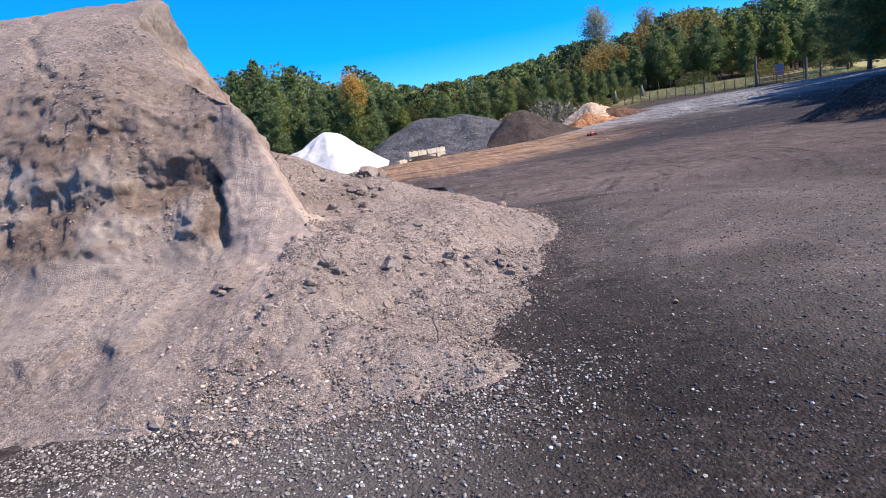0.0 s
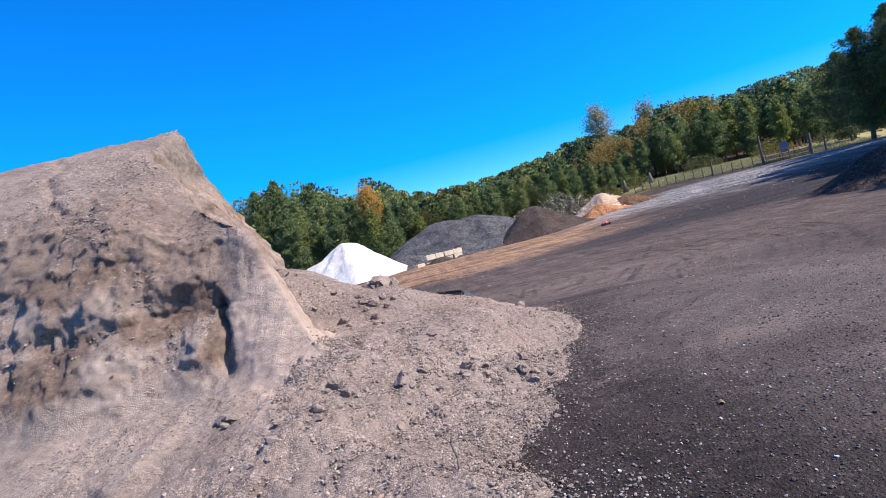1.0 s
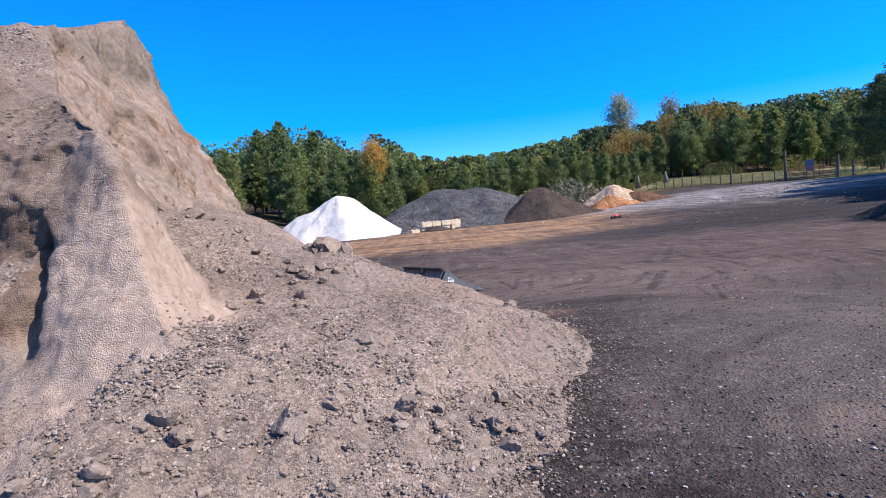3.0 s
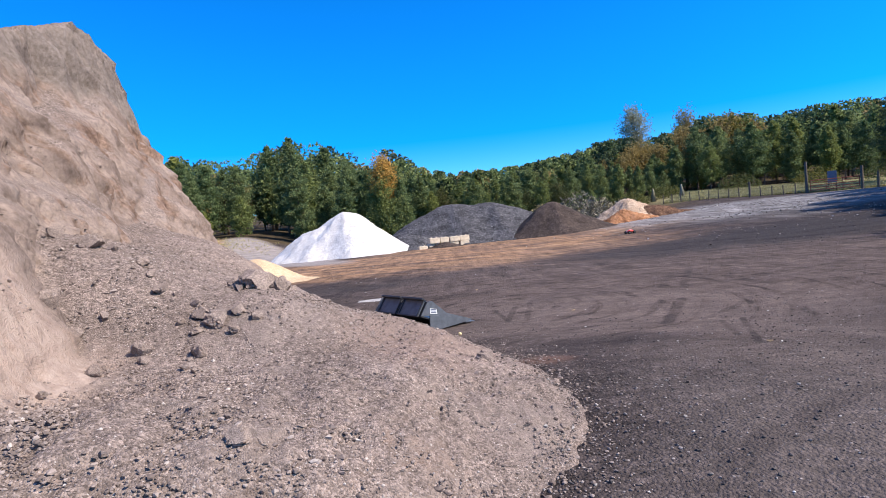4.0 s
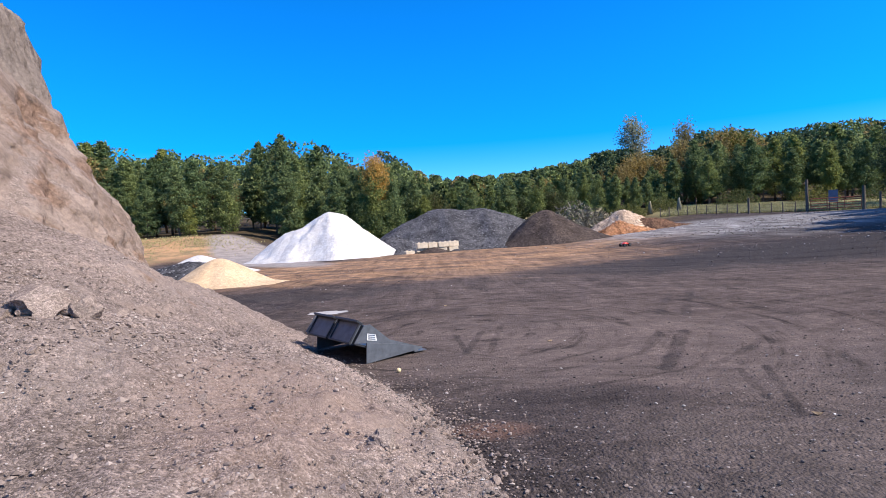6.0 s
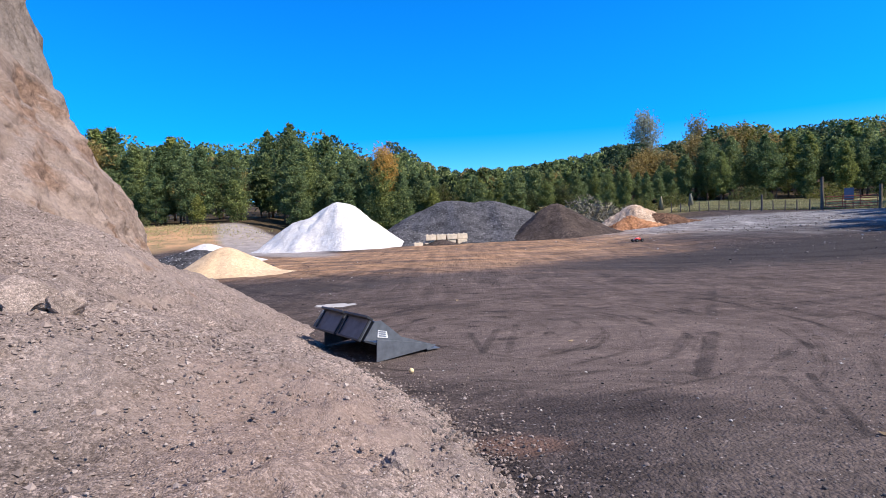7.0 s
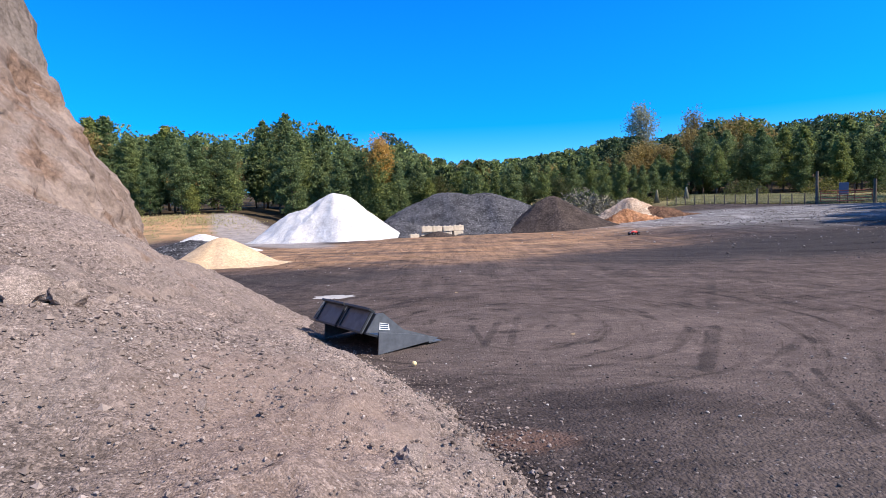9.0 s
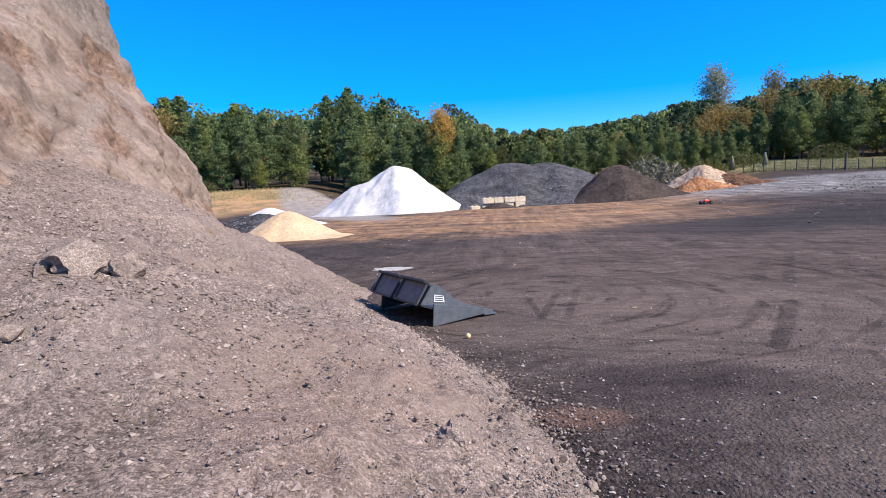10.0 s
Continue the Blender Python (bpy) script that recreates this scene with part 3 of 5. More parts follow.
M_GRASS = leaf_material("dry_grass", [(0.0, (0.20, 0.19, 0.08)), (0.5, (0.38, 0.33, 0.16)), (1.0, (0.52, 0.45, 0.25))])


# ---- building helpers ----
rng = np.random.default_rng(7)


def lattice(x, y, z, seed):
    """Smooth noise on a unit lattice, -1 to 1, for arrays."""
    xi, yi, zi = np.floor(x), np.floor(y), np.floor(z)
    fx, fy, fz = x - xi, y - yi, z - zi
    fx, fy, fz = (q * q * (3 - 2 * q) for q in (fx, fy, fz))

    @np.errstate(over="ignore")
    def at(a, b, c):
        h = (xi + a).astype(np.int64) * 374761393 + (yi + b).astype(np.int64) * 668265263 + (zi + c).astype(np.int64) * 2147483647 + seed * 974711
        h = (h ^ (h >> 13)) * 1274126177
        h = h ^ (h >> 16)
        return (h & 0xFFFF) / 32767.5 - 1

    def lerp(a, b, f):
        return a + (b - a) * f

    return lerp(lerp(lerp(at(0, 0, 0), at(1, 0, 0), fx), lerp(at(0, 1, 0), at(1, 1, 0), fx), fy),
                lerp(lerp(at(0, 0, 1), at(1, 0, 1), fx), lerp(at(0, 1, 1), at(1, 1, 1), fx), fy), fz)


def fbm(x, y, z, scale, octaves=4, seed=0, gain=0.5):
    total, amp = 0, 1.0
    for o in range(octaves):
        k = scale * 2 ** o
        total = total + amp * lattice(np.asarray(x) * k + 17.3 * o, np.asarray(y) * k - 9.1 * o, np.asarray(z) * k + 4.7 * o, seed + o)
        amp *= gain
    return total


def cells(x, y, z, scale, seed):
    """Distance to the nearest of one random point in each lattice cell: 0 at the points."""
    x, y, z = x * scale, y * scale, z * scale
    xi, yi, zi = (np.floor(q).astype(np.int64) for q in (x, y, z))
    best = np.full(x.shape, 9.0)
    for a, b, c in [(i, j, k) for i in (-1, 0, 1) for j in (-1, 0, 1) for k in (-1, 0, 1)]:
        with np.errstate(over="ignore"):
            h = (xi + a) * 374761393 + (yi + b) * 668265263 + (zi + c) * 1440662683 + seed * 974711
            h = (h ^ (h >> 13)) * 1274126177
            h = h ^ (h >> 16)
        dx, dy, dz = (xi + a + (h & 255) / 255 - x), (yi + b + ((h >> 8) & 255) / 255 - y), (zi + c + ((h >> 16) & 255) / 255 - z)
        best = np.minimum(best, dx * dx + dy * dy + dz * dz)
    return np.sqrt(best)


def smooth(v, a, b):
    t = np.clip((np.asarray(v, float) - a) / (b - a), 0, 1)
    return t * t * (3 - 2 * t)


def mesh_of(name, verts, faces, mat, shade=True):
    me = bpy.data.meshes.new(name)
    me.from_pydata([tuple(v) for v in np.asarray(verts).tolist()], [], [tuple(f) for f in np.asarray(faces).tolist()] if isinstance(faces, np.ndarray) else faces)
    me.materials.append(mat)
    if shade:
        me.polygons.foreach_set("use_smooth", [True] * len(me.polygons))
    me.update()
    return me


def part(name, bm, mat, parent=None, label="", shade=False):
    """Links a bmesh as one mesh object, under a thing if one is given."""
    me = bpy.data.meshes.new(name)
    bm.to_mesh(me)
    bm.free()
    me.materials.append(mat)
    if shade:
        me.polygons.foreach_set("use_smooth", [True] * len(me.polygons))
    ob = new(name, me)
    ob.parent = parent
    if label:
        ob["label"] = label
    return ob


def thing(name, m, label, category, group="", kind=""):
    ob = new(name)
    ob.empty_display_size = 0.1
    ob.matrix_world = m
    return tagged(ob, label, category, group, kind)


def box(bm, x0, x1, y0, y1, z0, z1, m=Matrix(), bev=0.0):
    r = bmesh.ops.create_cube(bm, size=1)
    for v in r["verts"]:
        v.co = m @ Vector((x0 + (v.co.x + 0.5) * (x1 - x0), y0 + (v.co.y + 0.5) * (y1 - y0), z0 + (v.co.z + 0.5) * (z1 - z0)))
    if bev:
        edges = {e for v in r["verts"] for e in v.link_edges}
        bmesh.ops.bevel(bm, geom=list(edges), offset=bev, segments=2, affect="EDGES", profile=0.6)
    return bm


def prism(bm, outline, y0, y1, m=Matrix()):
    """A plate whose outline lies in x and z, between y0 and y1."""
    a = [bm.verts.new(m @ Vector((x, y0, z))) for x, z in outline]
    b = [bm.verts.new(m @ Vector((x, y1, z))) for x, z in outline]
    bm.faces.new(a)
    bm.faces.new(b[::-1])
    for i in range(len(a)):
        j = (i + 1) % len(a)
        bm.faces.new((a[j], a[i], b[i], b[j]))
    bmesh.ops.recalc_face_normals(bm, faces=bm.faces)
    return bm


def tube(bm, p, q, r0, r1, sides=7):
    p, q = Vector(p), Vector(q)
    d = q - p
    r = bmesh.ops.create_cone(bm, cap_ends=True, segments=sides, radius1=r0, radius2=r1, depth=d.length)
    m = Matrix.Translation((p + q) / 2) @ d.to_track_quat("Z", "Y").to_matrix().to_4x4()
    bmesh.ops.transform(bm, matrix=m, verts=r["verts"])
    return bm


# ---- lie of the land ----
def land(x, y):
    """Height of the ground: a near-flat yard, falling slightly away, a bank by the track and a wooded hill behind."""
    x, y = np.asarray(x, float), np.asarray(y, float)
    z = -0.0167 * np.clip(y - 10, 0, 49)
    z = z + 0.19 * np.exp(-((x - 0.8) ** 2 / 9 + (y - 5.2) ** 2 / 7))
    z = z + 1.35 * smooth(x, 4, 32) * smooth(y, 8, 34) + 0.6 * smooth(x, 20, 34) * smooth(y, 60, 76)
    z = z + 2.6 * smooth(y, 42, 66) * smooth(-x, 11, 27)
    z = z + 0.9 * smooth(y, 66, 90)
    z = z + 0.085 * np.clip(y - 98, 0, 260) * smooth(x, -40, 30)
    z = z + 0.05 * np.clip(y - 105, 0, 260) * smooth(-x, 10, 60)
    return z


def rough_land(x, y):
    """The same with its small unevenness."""
    near = np.exp(-(np.asarray(x, float) ** 2 + (np.asarray(y, float) - 6) ** 2) / 900)
    z = land(x, y) + near * (0.028 * fbm(x, y, 0, 0.45, 3, 3) + 0.012 * fbm(x, y, 0, 3.0, 3, 5))
    return z


def spaced(lo, fine_lo, fine_hi, hi, step, grow=1.09):
    mid = list(np.arange(fine_lo, fine_hi, step))
    up, d, v = [], step, fine_hi
    while v < hi:
        up.append(v)
        d *= grow
        v += d
    down, d, v = [], step, fine_lo - step
    while v > lo:
        down.append(v)
        d *= grow
        v -= d
    return np.array([lo] + down[::-1] + mid + up + [hi])


def sheet(xs, ys, zfun):
    gx, gy = np.meshgrid(xs, ys)
    gz = zfun(gx, gy)
    w = len(xs)
    i = (np.arange(len(ys) - 1)[:, None] * w + np.arange(w - 1)[None]).ravel()
    return np.stack([gx.ravel(), gy.ravel(), gz.ravel()], 1), np.stack([i, i + 1, i + w + 1, i + w], 1)


xs, ys = spaced(-900, -3.5, 6.0, 900, 0.085), spaced(-500, -2.6, 13.0, 1500, 0.085)
v, f = sheet(xs, ys, rough_land)
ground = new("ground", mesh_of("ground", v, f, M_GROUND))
tagged(ground, "dark grey-brown gritty yard ground with wheel tracks and pale gravel", "ground", kind="structure")

# ---- the big heap of earth ----
TOE = [(-14, 1.3), (-7, 1.15), (-4.4, 1.15), (-3.6, 0.95), (-2.6, 0.72), (-2.0, 0.76), (-1.55, 0.74), (-1.12, 0.86), (-0.88, 1.10), (-1.08, 1.55), (-0.72, 2.05), (-0.46, 2.75), (-0.17, 3.45), (0.18, 4.15), (0.40, 4.72), (0.45, 5.2), (0.34, 5.75), (0.12, 6.5),
       (-0.06, 6.95), (-0.50, 7.7), (-1.16, 8.8), (-1.90, 10.4), (-2.5, 12.2), (-3.6, 13.4), (-5.2, 14.6), (-8, 16.0), (-14, 16.5)]
FOOT = [(0, -2.4), (3.0, -2.5), (3.6, -2.68), (4.4, -2.9), (5.4, -3.3), (7.7, -3.8), (10, -4.08), (11.3, -4.38), (12.3, -4.83), (13, -5.4), (14, -6.4), (16, -9.5)]


def inside_toe(x, y):
    """Distance from the heap's toe, positive on the heap."""
    best = np.full(np.shape(x), 1e9)
    odd = np.zeros(np.shape(x), bool)
    for (ax, ay), (bx, by) in zip(TOE, TOE[1:] + TOE[:1]):
        ex, ey = bx - ax, by - ay
        t = np.clip(((x - ax) * ex + (y - ay) * ey) / (ex * ex + ey * ey), 0, 1)
        best = np.minimum(best, np.hypot(x - ax - t * ex, y - ay - t * ey))
        odd ^= ((ay > y) != (by > y)) & (x < ax + (y - ay) / (ey if abs(ey) > 1e-9 else 1e-9) * ex)
    return np.where(odd, best, -best)


def heap(x, y):
    s = inside_toe(x, y) + 0.10 * fbm(x, y, 0, 1.3, 3, 21) + 0.05 * fbm(x, y, 0, 5.5, 3, 23, 0.6)
    g = land(x, y)
    steep = 0.47 + 0.16 * smooth(y, 6.5, 9)
    flat = 0.18 - 0.10 * smooth(y, 6.5, 9)
    p = np.maximum(s, 0)
    talus = g + steep * p / (1 + flat * p) + np.minimum(s, 0) * 0.6
    talus = talus + 0.05 * smooth(s, 0.1, 0.8) * fbm(x, y, 0, 1.1, 4, 31)
    # ragged ridge of lumps that slid down, with the low tongue before it and the fuller slope above
    line = y - 2.02 - 0.62 * (x + 2.35) - 0.12 * fbm(x, y, 0, 1.3, 2, 33)
    along = smooth(x, -3.1, -2.5) * smooth(-x, 0.15, 0.8)
    talus = talus + along * (0.06 * np.exp(-(line / 0.20) ** 2) - 0.05 * np.exp(-((line + 0.38) / 0.24) ** 2) + 0.15 * smooth(line, 0.1, 0.7) * (1 - smooth(line, 1.2, 2.2)))
    # crest of slid earth beside the cut, running back along the slope
    talus = talus + 0.33 * smooth(-x, 0.9, 2.0) * smooth(y, 4.5, 5.6) * (1 - smooth(y, 6.0, 8.2))
    talus = talus + 0.42 * smooth(-x, 2.3, 3.6) * smooth(y, 4.3, 6.0) * (1 - smooth(y, 8.5, 10.5))
    talus = talus + 0.17 * np.exp(-((x + 0.95) / 0.6) ** 2 - ((y - 6.8) / 1.3) ** 2)
    # crusted sheet with a scalloped lower rim, on the west of the near end
    rim = y - 1.80 - 0.11 * np.sin(x * 8.5) - 0.05 * (x + 4.2) + 0.10 * fbm(x, y, 0, 2.5, 2, 35)
    talus = talus + 0.08 * smooth(rim, 0.0, 0.05) * smooth(-x, 3.65, 3.9) * (1 - smooth(rim, 0.5, 1.3))
    # front slope and its undercut lower edge
    bite = 0.18 * fbm(x, y * 0.5, 0, 0.5, 2, 41)
    d = np.maximum(y - 3.95, -1.5)
    front = np.minimum(2.34 + 0.66 * d / (1 + 0.065 * d), 1.0 + 1.75 * (y - 3.2 + bite)) + 0.35 * smooth(-x, 3.8, 4.8) * (1 - smooth(d, 1.5, 4.0))
    front = np.minimum(front, 5.30 + 0.40 * smooth(-x, 6.5, 9.0) + 0.04 * np.minimum(y - 11, 2) + 0.08 * fbm(x, y, 0, 0.5, 2, 45))
    front = front + 0.04 * fbm(x, y * 1.0, 0, 1.5, 4, 47)
    front = front - 0.07 * np.exp(-((x + 0.53 * y + 3.15 + 0.20 * fbm(y, 0, 0, 1.0, 4, 3)) / 0.07) ** 2) * smooth(y, 3.9, 4.6)
    # the steep cut side
    xc = np.interp(y, [a for a, _ in FOOT], [b for _, b in FOOT])
    ribs = 0.13 * fbm(y * 1.0, x * 0.4, 0, 0.8, 2, 51, 0.6) + 0.07 * np.abs(fbm(x, y, 0, 1.3, 2, 53, 0.6)) - 0.04
    cut = 1.15 + 1.95 * (xc - x + ribs - 0.05)
    cut = cut + 0.7 * np.maximum(cut - 3.9, 0)
    cut = cut + 0.10 * np.sin(cut * 4.2 + 2 * fbm(x, y, 0, 0.6, 2, 57))
    big = np.minimum(front, cut)
    big = np.minimum(big, 5.4 - 0.75 * (y - 13.2))
    big = np.minimum(big, 5.4 - 0.7 * (-11.0 - x))
    k = 0.10
    h = np.clip(0.5 + 0.5 * (big - talus) / k, 0, 1)
    top = talus * (1 - h) + big * h + k * h * (1 - h)
    return top, s


hx = np.concatenate([np.arange(-13.5, -6.4, 0.09), np.arange(-6.4, -5.3, 0.045), np.arange(-5.3, 0.85, 0.027)])
hy = np.concatenate([np.arange(0.3, 2.8, 0.027), np.arange(2.8, 4.3, 0.017), np.arange(4.3, 7.0, 0.028), np.arange(7.0, 12.8, 0.04), np.arange(12.8, 16.6, 0.08)])
gx, gy = np.meshgrid(hx, hy)
gz, gs = heap(gx, gy)
patchy = 0.5 + 0.9 * smooth(fbm(gx, gy, 0, 0.8, 3, 60), -0.4, 0.6)
fine = patchy * (0.016 * fbm(gx, gy, gz, 4.5, 2, 61, 0.7) + 0.014 * fbm(gx, gy, gz, 15.0, 2, 67, 0.8)) * smooth(gs, 0.0, 0.3)
slope_y, slope_x = np.gradient(gz, hy, hx)
slope = np.hypot(slope_x, slope_y)
# the undercut front: hollows below a ragged ledge, a narrow notch, and ribs between them (x, z, half sizes, depth)
wx = gx + 0.12 * fbm(gx, gy, gz, 1.6, 3, 81, 0.6)
wz = gz + 0.10 * fbm(gx, gy, gz, 1.9, 3, 83, 0.6)
hollow = np.zeros(gx.shape)
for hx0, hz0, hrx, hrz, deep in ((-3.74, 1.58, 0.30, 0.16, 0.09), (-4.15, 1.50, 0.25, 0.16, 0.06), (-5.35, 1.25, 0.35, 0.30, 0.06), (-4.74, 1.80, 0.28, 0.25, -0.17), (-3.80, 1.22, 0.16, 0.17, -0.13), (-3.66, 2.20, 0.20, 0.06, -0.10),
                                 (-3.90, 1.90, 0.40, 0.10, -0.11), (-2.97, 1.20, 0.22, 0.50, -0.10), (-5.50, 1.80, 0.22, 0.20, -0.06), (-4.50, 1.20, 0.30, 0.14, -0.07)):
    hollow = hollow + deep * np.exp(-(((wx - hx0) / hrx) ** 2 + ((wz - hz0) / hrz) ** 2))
notch = -3.53 + 0.24 * (1.57 - wz)
hollow = hollow + 0.22 * np.exp(-(np.abs(wx - notch - 0.06 * fbm(gx, gy, gz, 3.5, 3, 85, 0.7)) / 0.075) ** 1.5) * smooth(wz, 0.88, 1.05) * smooth(-wz, -1.72, -1.57)
front_zone = smooth(-gx, 3.15, 3.6) * smooth(-gy, -5.2, -4.3) * smooth(gz, 0.85, 1.15)
low_front = smooth(-gy, -4.7, -4.2)
lump = -hollow * low_front + front_zone * (0.10 * fbm(gx, gy, gz * 1.3, 1.5, 6, 62, 0.66) - 0.04) + smooth(slope, 0.9, 2.0) * np.exp(-((gy - 11.1) / 0.6) ** 2 - ((gz - 3.45) / 0.4) ** 2) * (0.20 * fbm(gx, gy, gz, 3.5, 4, 87, 0.7) - 0.10) + smooth(slope, 0.9, 2.0) * (0.35 + 0.65 * smooth(gy, 4.2, 5.2)) * (0.12 * fbm(gx, gy, gz, 1.5, 6, 63, 0.7) - 0.06 * np.abs(fbm(gx, gy, gz * 1.3, 2.6, 4, 65, 0.6)))
clumps = 0.55 - cells(gx, gy, gz, 5.0, 3)
bits = 0.55 - cells(gx, gy, gz, 11.0, 5)
broken = smooth(fbm(gx, gy, gz, 0.9, 3, 93), -0.2, 0.5)
lump = lump + front_zone * (0.07 * clumps + 0.05 * bits) * (0.4 + 0.6 * broken) + smooth(slope, 0.9, 2.0) * broken * (0.06 * clumps + 0.03 * bits) * smooth(gy, 4.2, 5.2)
ridge = np.exp(-((gy - 2.10 - 0.62 * (gx + 2.35)) / 0.30) ** 2) * smooth(gx, -3.1, -2.5) * smooth(-gx, 0.2, 0.7)
fine = fine + smooth(gs, 0.0, 0.3) * ((0.010 + 0.016 * broken + 0.03 * ridge) * bits + (0.055 * ridge + 0.012 * broken) * clumps)
vx = gx - slope_x / (slope + 0.3) * lump
vy = gy - slope_y / (slope + 0.3) * lump
vz = gz + fine
hv = np.stack([vx.ravel(), vy.ravel(), vz.ravel()], 1)
w = len(hx)
idx = (np.arange(len(hy) - 1)[:, None] * w + np.arange(w - 1)[None])
keep = (gs[:-1, :-1] > -0.12)
idx = idx[keep]
hf = np.stack([idx, idx + 1, idx + w + 1, idx + w], 1)
used, back = np.unique(hf, return_inverse=True)
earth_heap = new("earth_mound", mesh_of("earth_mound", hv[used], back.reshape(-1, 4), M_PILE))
tagged(earth_heap, "tall heap of brown-grey gritty earth with a steep pinkish cut face", "earth mound")


def surface(x, y):
    """Top of the heap or of the yard."""
    t, s = heap(np.asarray(x, float), np.asarray(y, float))
    return np.where(s > 0.0, np.maximum(t, rough_land(x, y)), rough_land(x, y))


# ---- loose stones ----
bm = bmesh.new()
bmesh.ops.create_icosphere(bm, subdivisions=1, radius=1)
BALL_V = np.array([v.co[:] for v in bm.verts])
BALL_F = np.array([[v.index for v in f.verts] for f in bm.faces])
bm.free()


OCT_V = np.array([(1, 0, 0), (-1, 0, 0), (0, 1, 0), (0, -1, 0), (0, 0, 1), (0, 0, -1)], float)
OCT_F = np.array([(0, 2, 4), (2, 1, 4), (1, 3, 4), (3, 0, 4), (2, 0, 5), (1, 2, 5), (3, 1, 5), (0, 3, 5)])


def stones(name, places, sizes, mat, label, category, sink=0.25, form=BALL_V, sides=BALL_F):
    """Many angular pebbles lying on the surface, as one object."""
    count = len(places)
    s = np.minimum(np.asarray(sizes), 2.4 * np.median(sizes))[:, None, None]
    shape = form[None] * (1 + 0.20 * rng.standard_normal((count, len(form), 1)).clip(-1.6, 1.6))
    shape = shape * (np.array([1.0, 0.8, 0.62]) * (1 + 0.18 * rng.standard_normal((count, 1, 3)).clip(-2, 2)))
    a, t = rng.uniform(0, 2 * np.pi, count), rng.uniform(-0.5, 0.5, count)
    ca, sa, ct, st = np.cos(a), np.sin(a), np.cos(t), np.sin(t)
    x, y, z = shape[..., 0], shape[..., 1], shape[..., 2]
    y, z = y * ct[:, None] - z * st[:, None], y * st[:, None] + z * ct[:, None]
    x, y = x * ca[:, None] - y * sa[:, None], x * sa[:, None] + y * ca[:, None]
    vv = np.stack([x, y, z], -1) * s + places[:, None, :] + np.array([0, 0, 1.0]) * s * (0.62 - sink)
    ff = (sides[None] + len(form) * np.arange(count)[:, None, None]).reshape(-1, 3)
    ob = new(name, mesh_of(name, vv.reshape(-1, 3), ff, mat, False))
    return tagged(ob, label, category, kind="stuff")


def scatter(count, x0, x1, y0, y1, test):
    x, y = rng.uniform(x0, x1, count), rng.uniform(y0, y1, count)
    ok = rng.uniform(0, 1, count) < test(x, y)
    x, y = x[ok], y[ok]
    return np.stack([x, y, surface(x, y)], 1)


def on_heap(x, y):
    return inside_toe(x, y)


def gentle(x, y):
    """1 where the surface is flat enough for pebbles to lie, else 0."""
    z = surface(x, y)
    return np.hypot(surface(x + 0.08, y) - z, surface(x, y + 0.08) - z) < 0.075


p = scatter(96000, -5.0, 0.6, 0.6, 9.0, lambda x, y: (on_heap(x, y) > 0.02) * gentle(x, y) * (0.25 + 0.75 * smooth(x, -4.3, -3.2)) * (0.25 + 0.75 * smooth(fbm(x, y, 0, 1.1, 3, 71), -0.4, 0.5)) * np.exp(-np.maximum(y - 4.5, 0) / 2.5))
stones("pebbles", p, 0.0062 * np.exp(0.42 * rng.standard_normal(len(p))), M_PEBBLE, "small brown and tan pebbles scattered over the slope of loose earth", "pebbles", 0.25, OCT_V, OCT_F)
p = scatter(34000, -3.4, 0.2, 0.6, 3.8, lambda x, y: (on_heap(x, y) > -0.1) * gentle(x, y) * smooth(fbm(x, y, 0, 0.9, 3, 75), -0.1, 0.6))
stones("pebbles", p, 0.0080 * np.exp(0.40 * rng.standard_normal(len(p))), M_PEBBLE, "coarse tan pebbles rolled down to the heap's foot", "pebbles")
p = scatter(72000, -4.4, 1.5, -1.9, 1.7, lambda x, y: np.exp(-((np.maximum(-on_heap(x, y), 0) / 0.7) ** 2)) * (on_heap(x, y) < 0.35) * smooth(fbm(x, y, 0, 0.8, 3, 77) - 0.35 * (x + 0.8), -0.7, 0.5) * (1 - smooth(y + 0.25 * np.maximum(x + 1.0, 0), 0.75, 1.35)))
stones("gravel", p, 0.0066 * np.exp(0.48 * rng.standard_normal(len(p))), M_GRAVEL, "pale grey gravel strewn along the heap's foot", "gravel")
p = scatter(50000, -2.0, 6.0, -1.7, 9.0, lambda x, y: (on_heap(x, y) < -0.02) * np.exp(-np.hypot(x - 0.5, y - 0.5) / 3.2))
stones("pebbles", p, 0.0058 * np.exp(0.5 * rng.standard_normal(len(p))), M_DARKPEB, "dark and pale pebbles lying on the yard", "pebbles")

p = scatter(15000, -4.6, 0.6, 3.5, 11.5, lambda x, y: (on_heap(x, y) > 0.0) * gentle(x, y) * (0.35 + 0.65 * smooth(fbm(x, y, 0, 0.9, 3, 79), -0.5, 0.5)))
stones("grit", p, 0.0068 * np.exp(0.42 * rng.standard_normal(len(p))), M_PEBBLE, "brown lumps of grit over the heap's long slope", "grit", 0.35, BALL_V, BALL_F)
p = scatter(24000, -2.5, 8.0, 1.0, 14.0, lambda x, y: (on_heap(x, y) < 0.0) * (0.2 + 0.8 * smooth(fbm(x, y, 0, 0.5, 3, 81), -0.3, 0.5)) * np.exp(-np.maximum(y - 7, 0) / 4))
stones("grit", p, 0.0058 * np.exp(0.42 * rng.standard_normal(len(p))), M_DARKPEB, "dark grit trodden into the yard", "grit", 0.3, OCT_V, OCT_F)
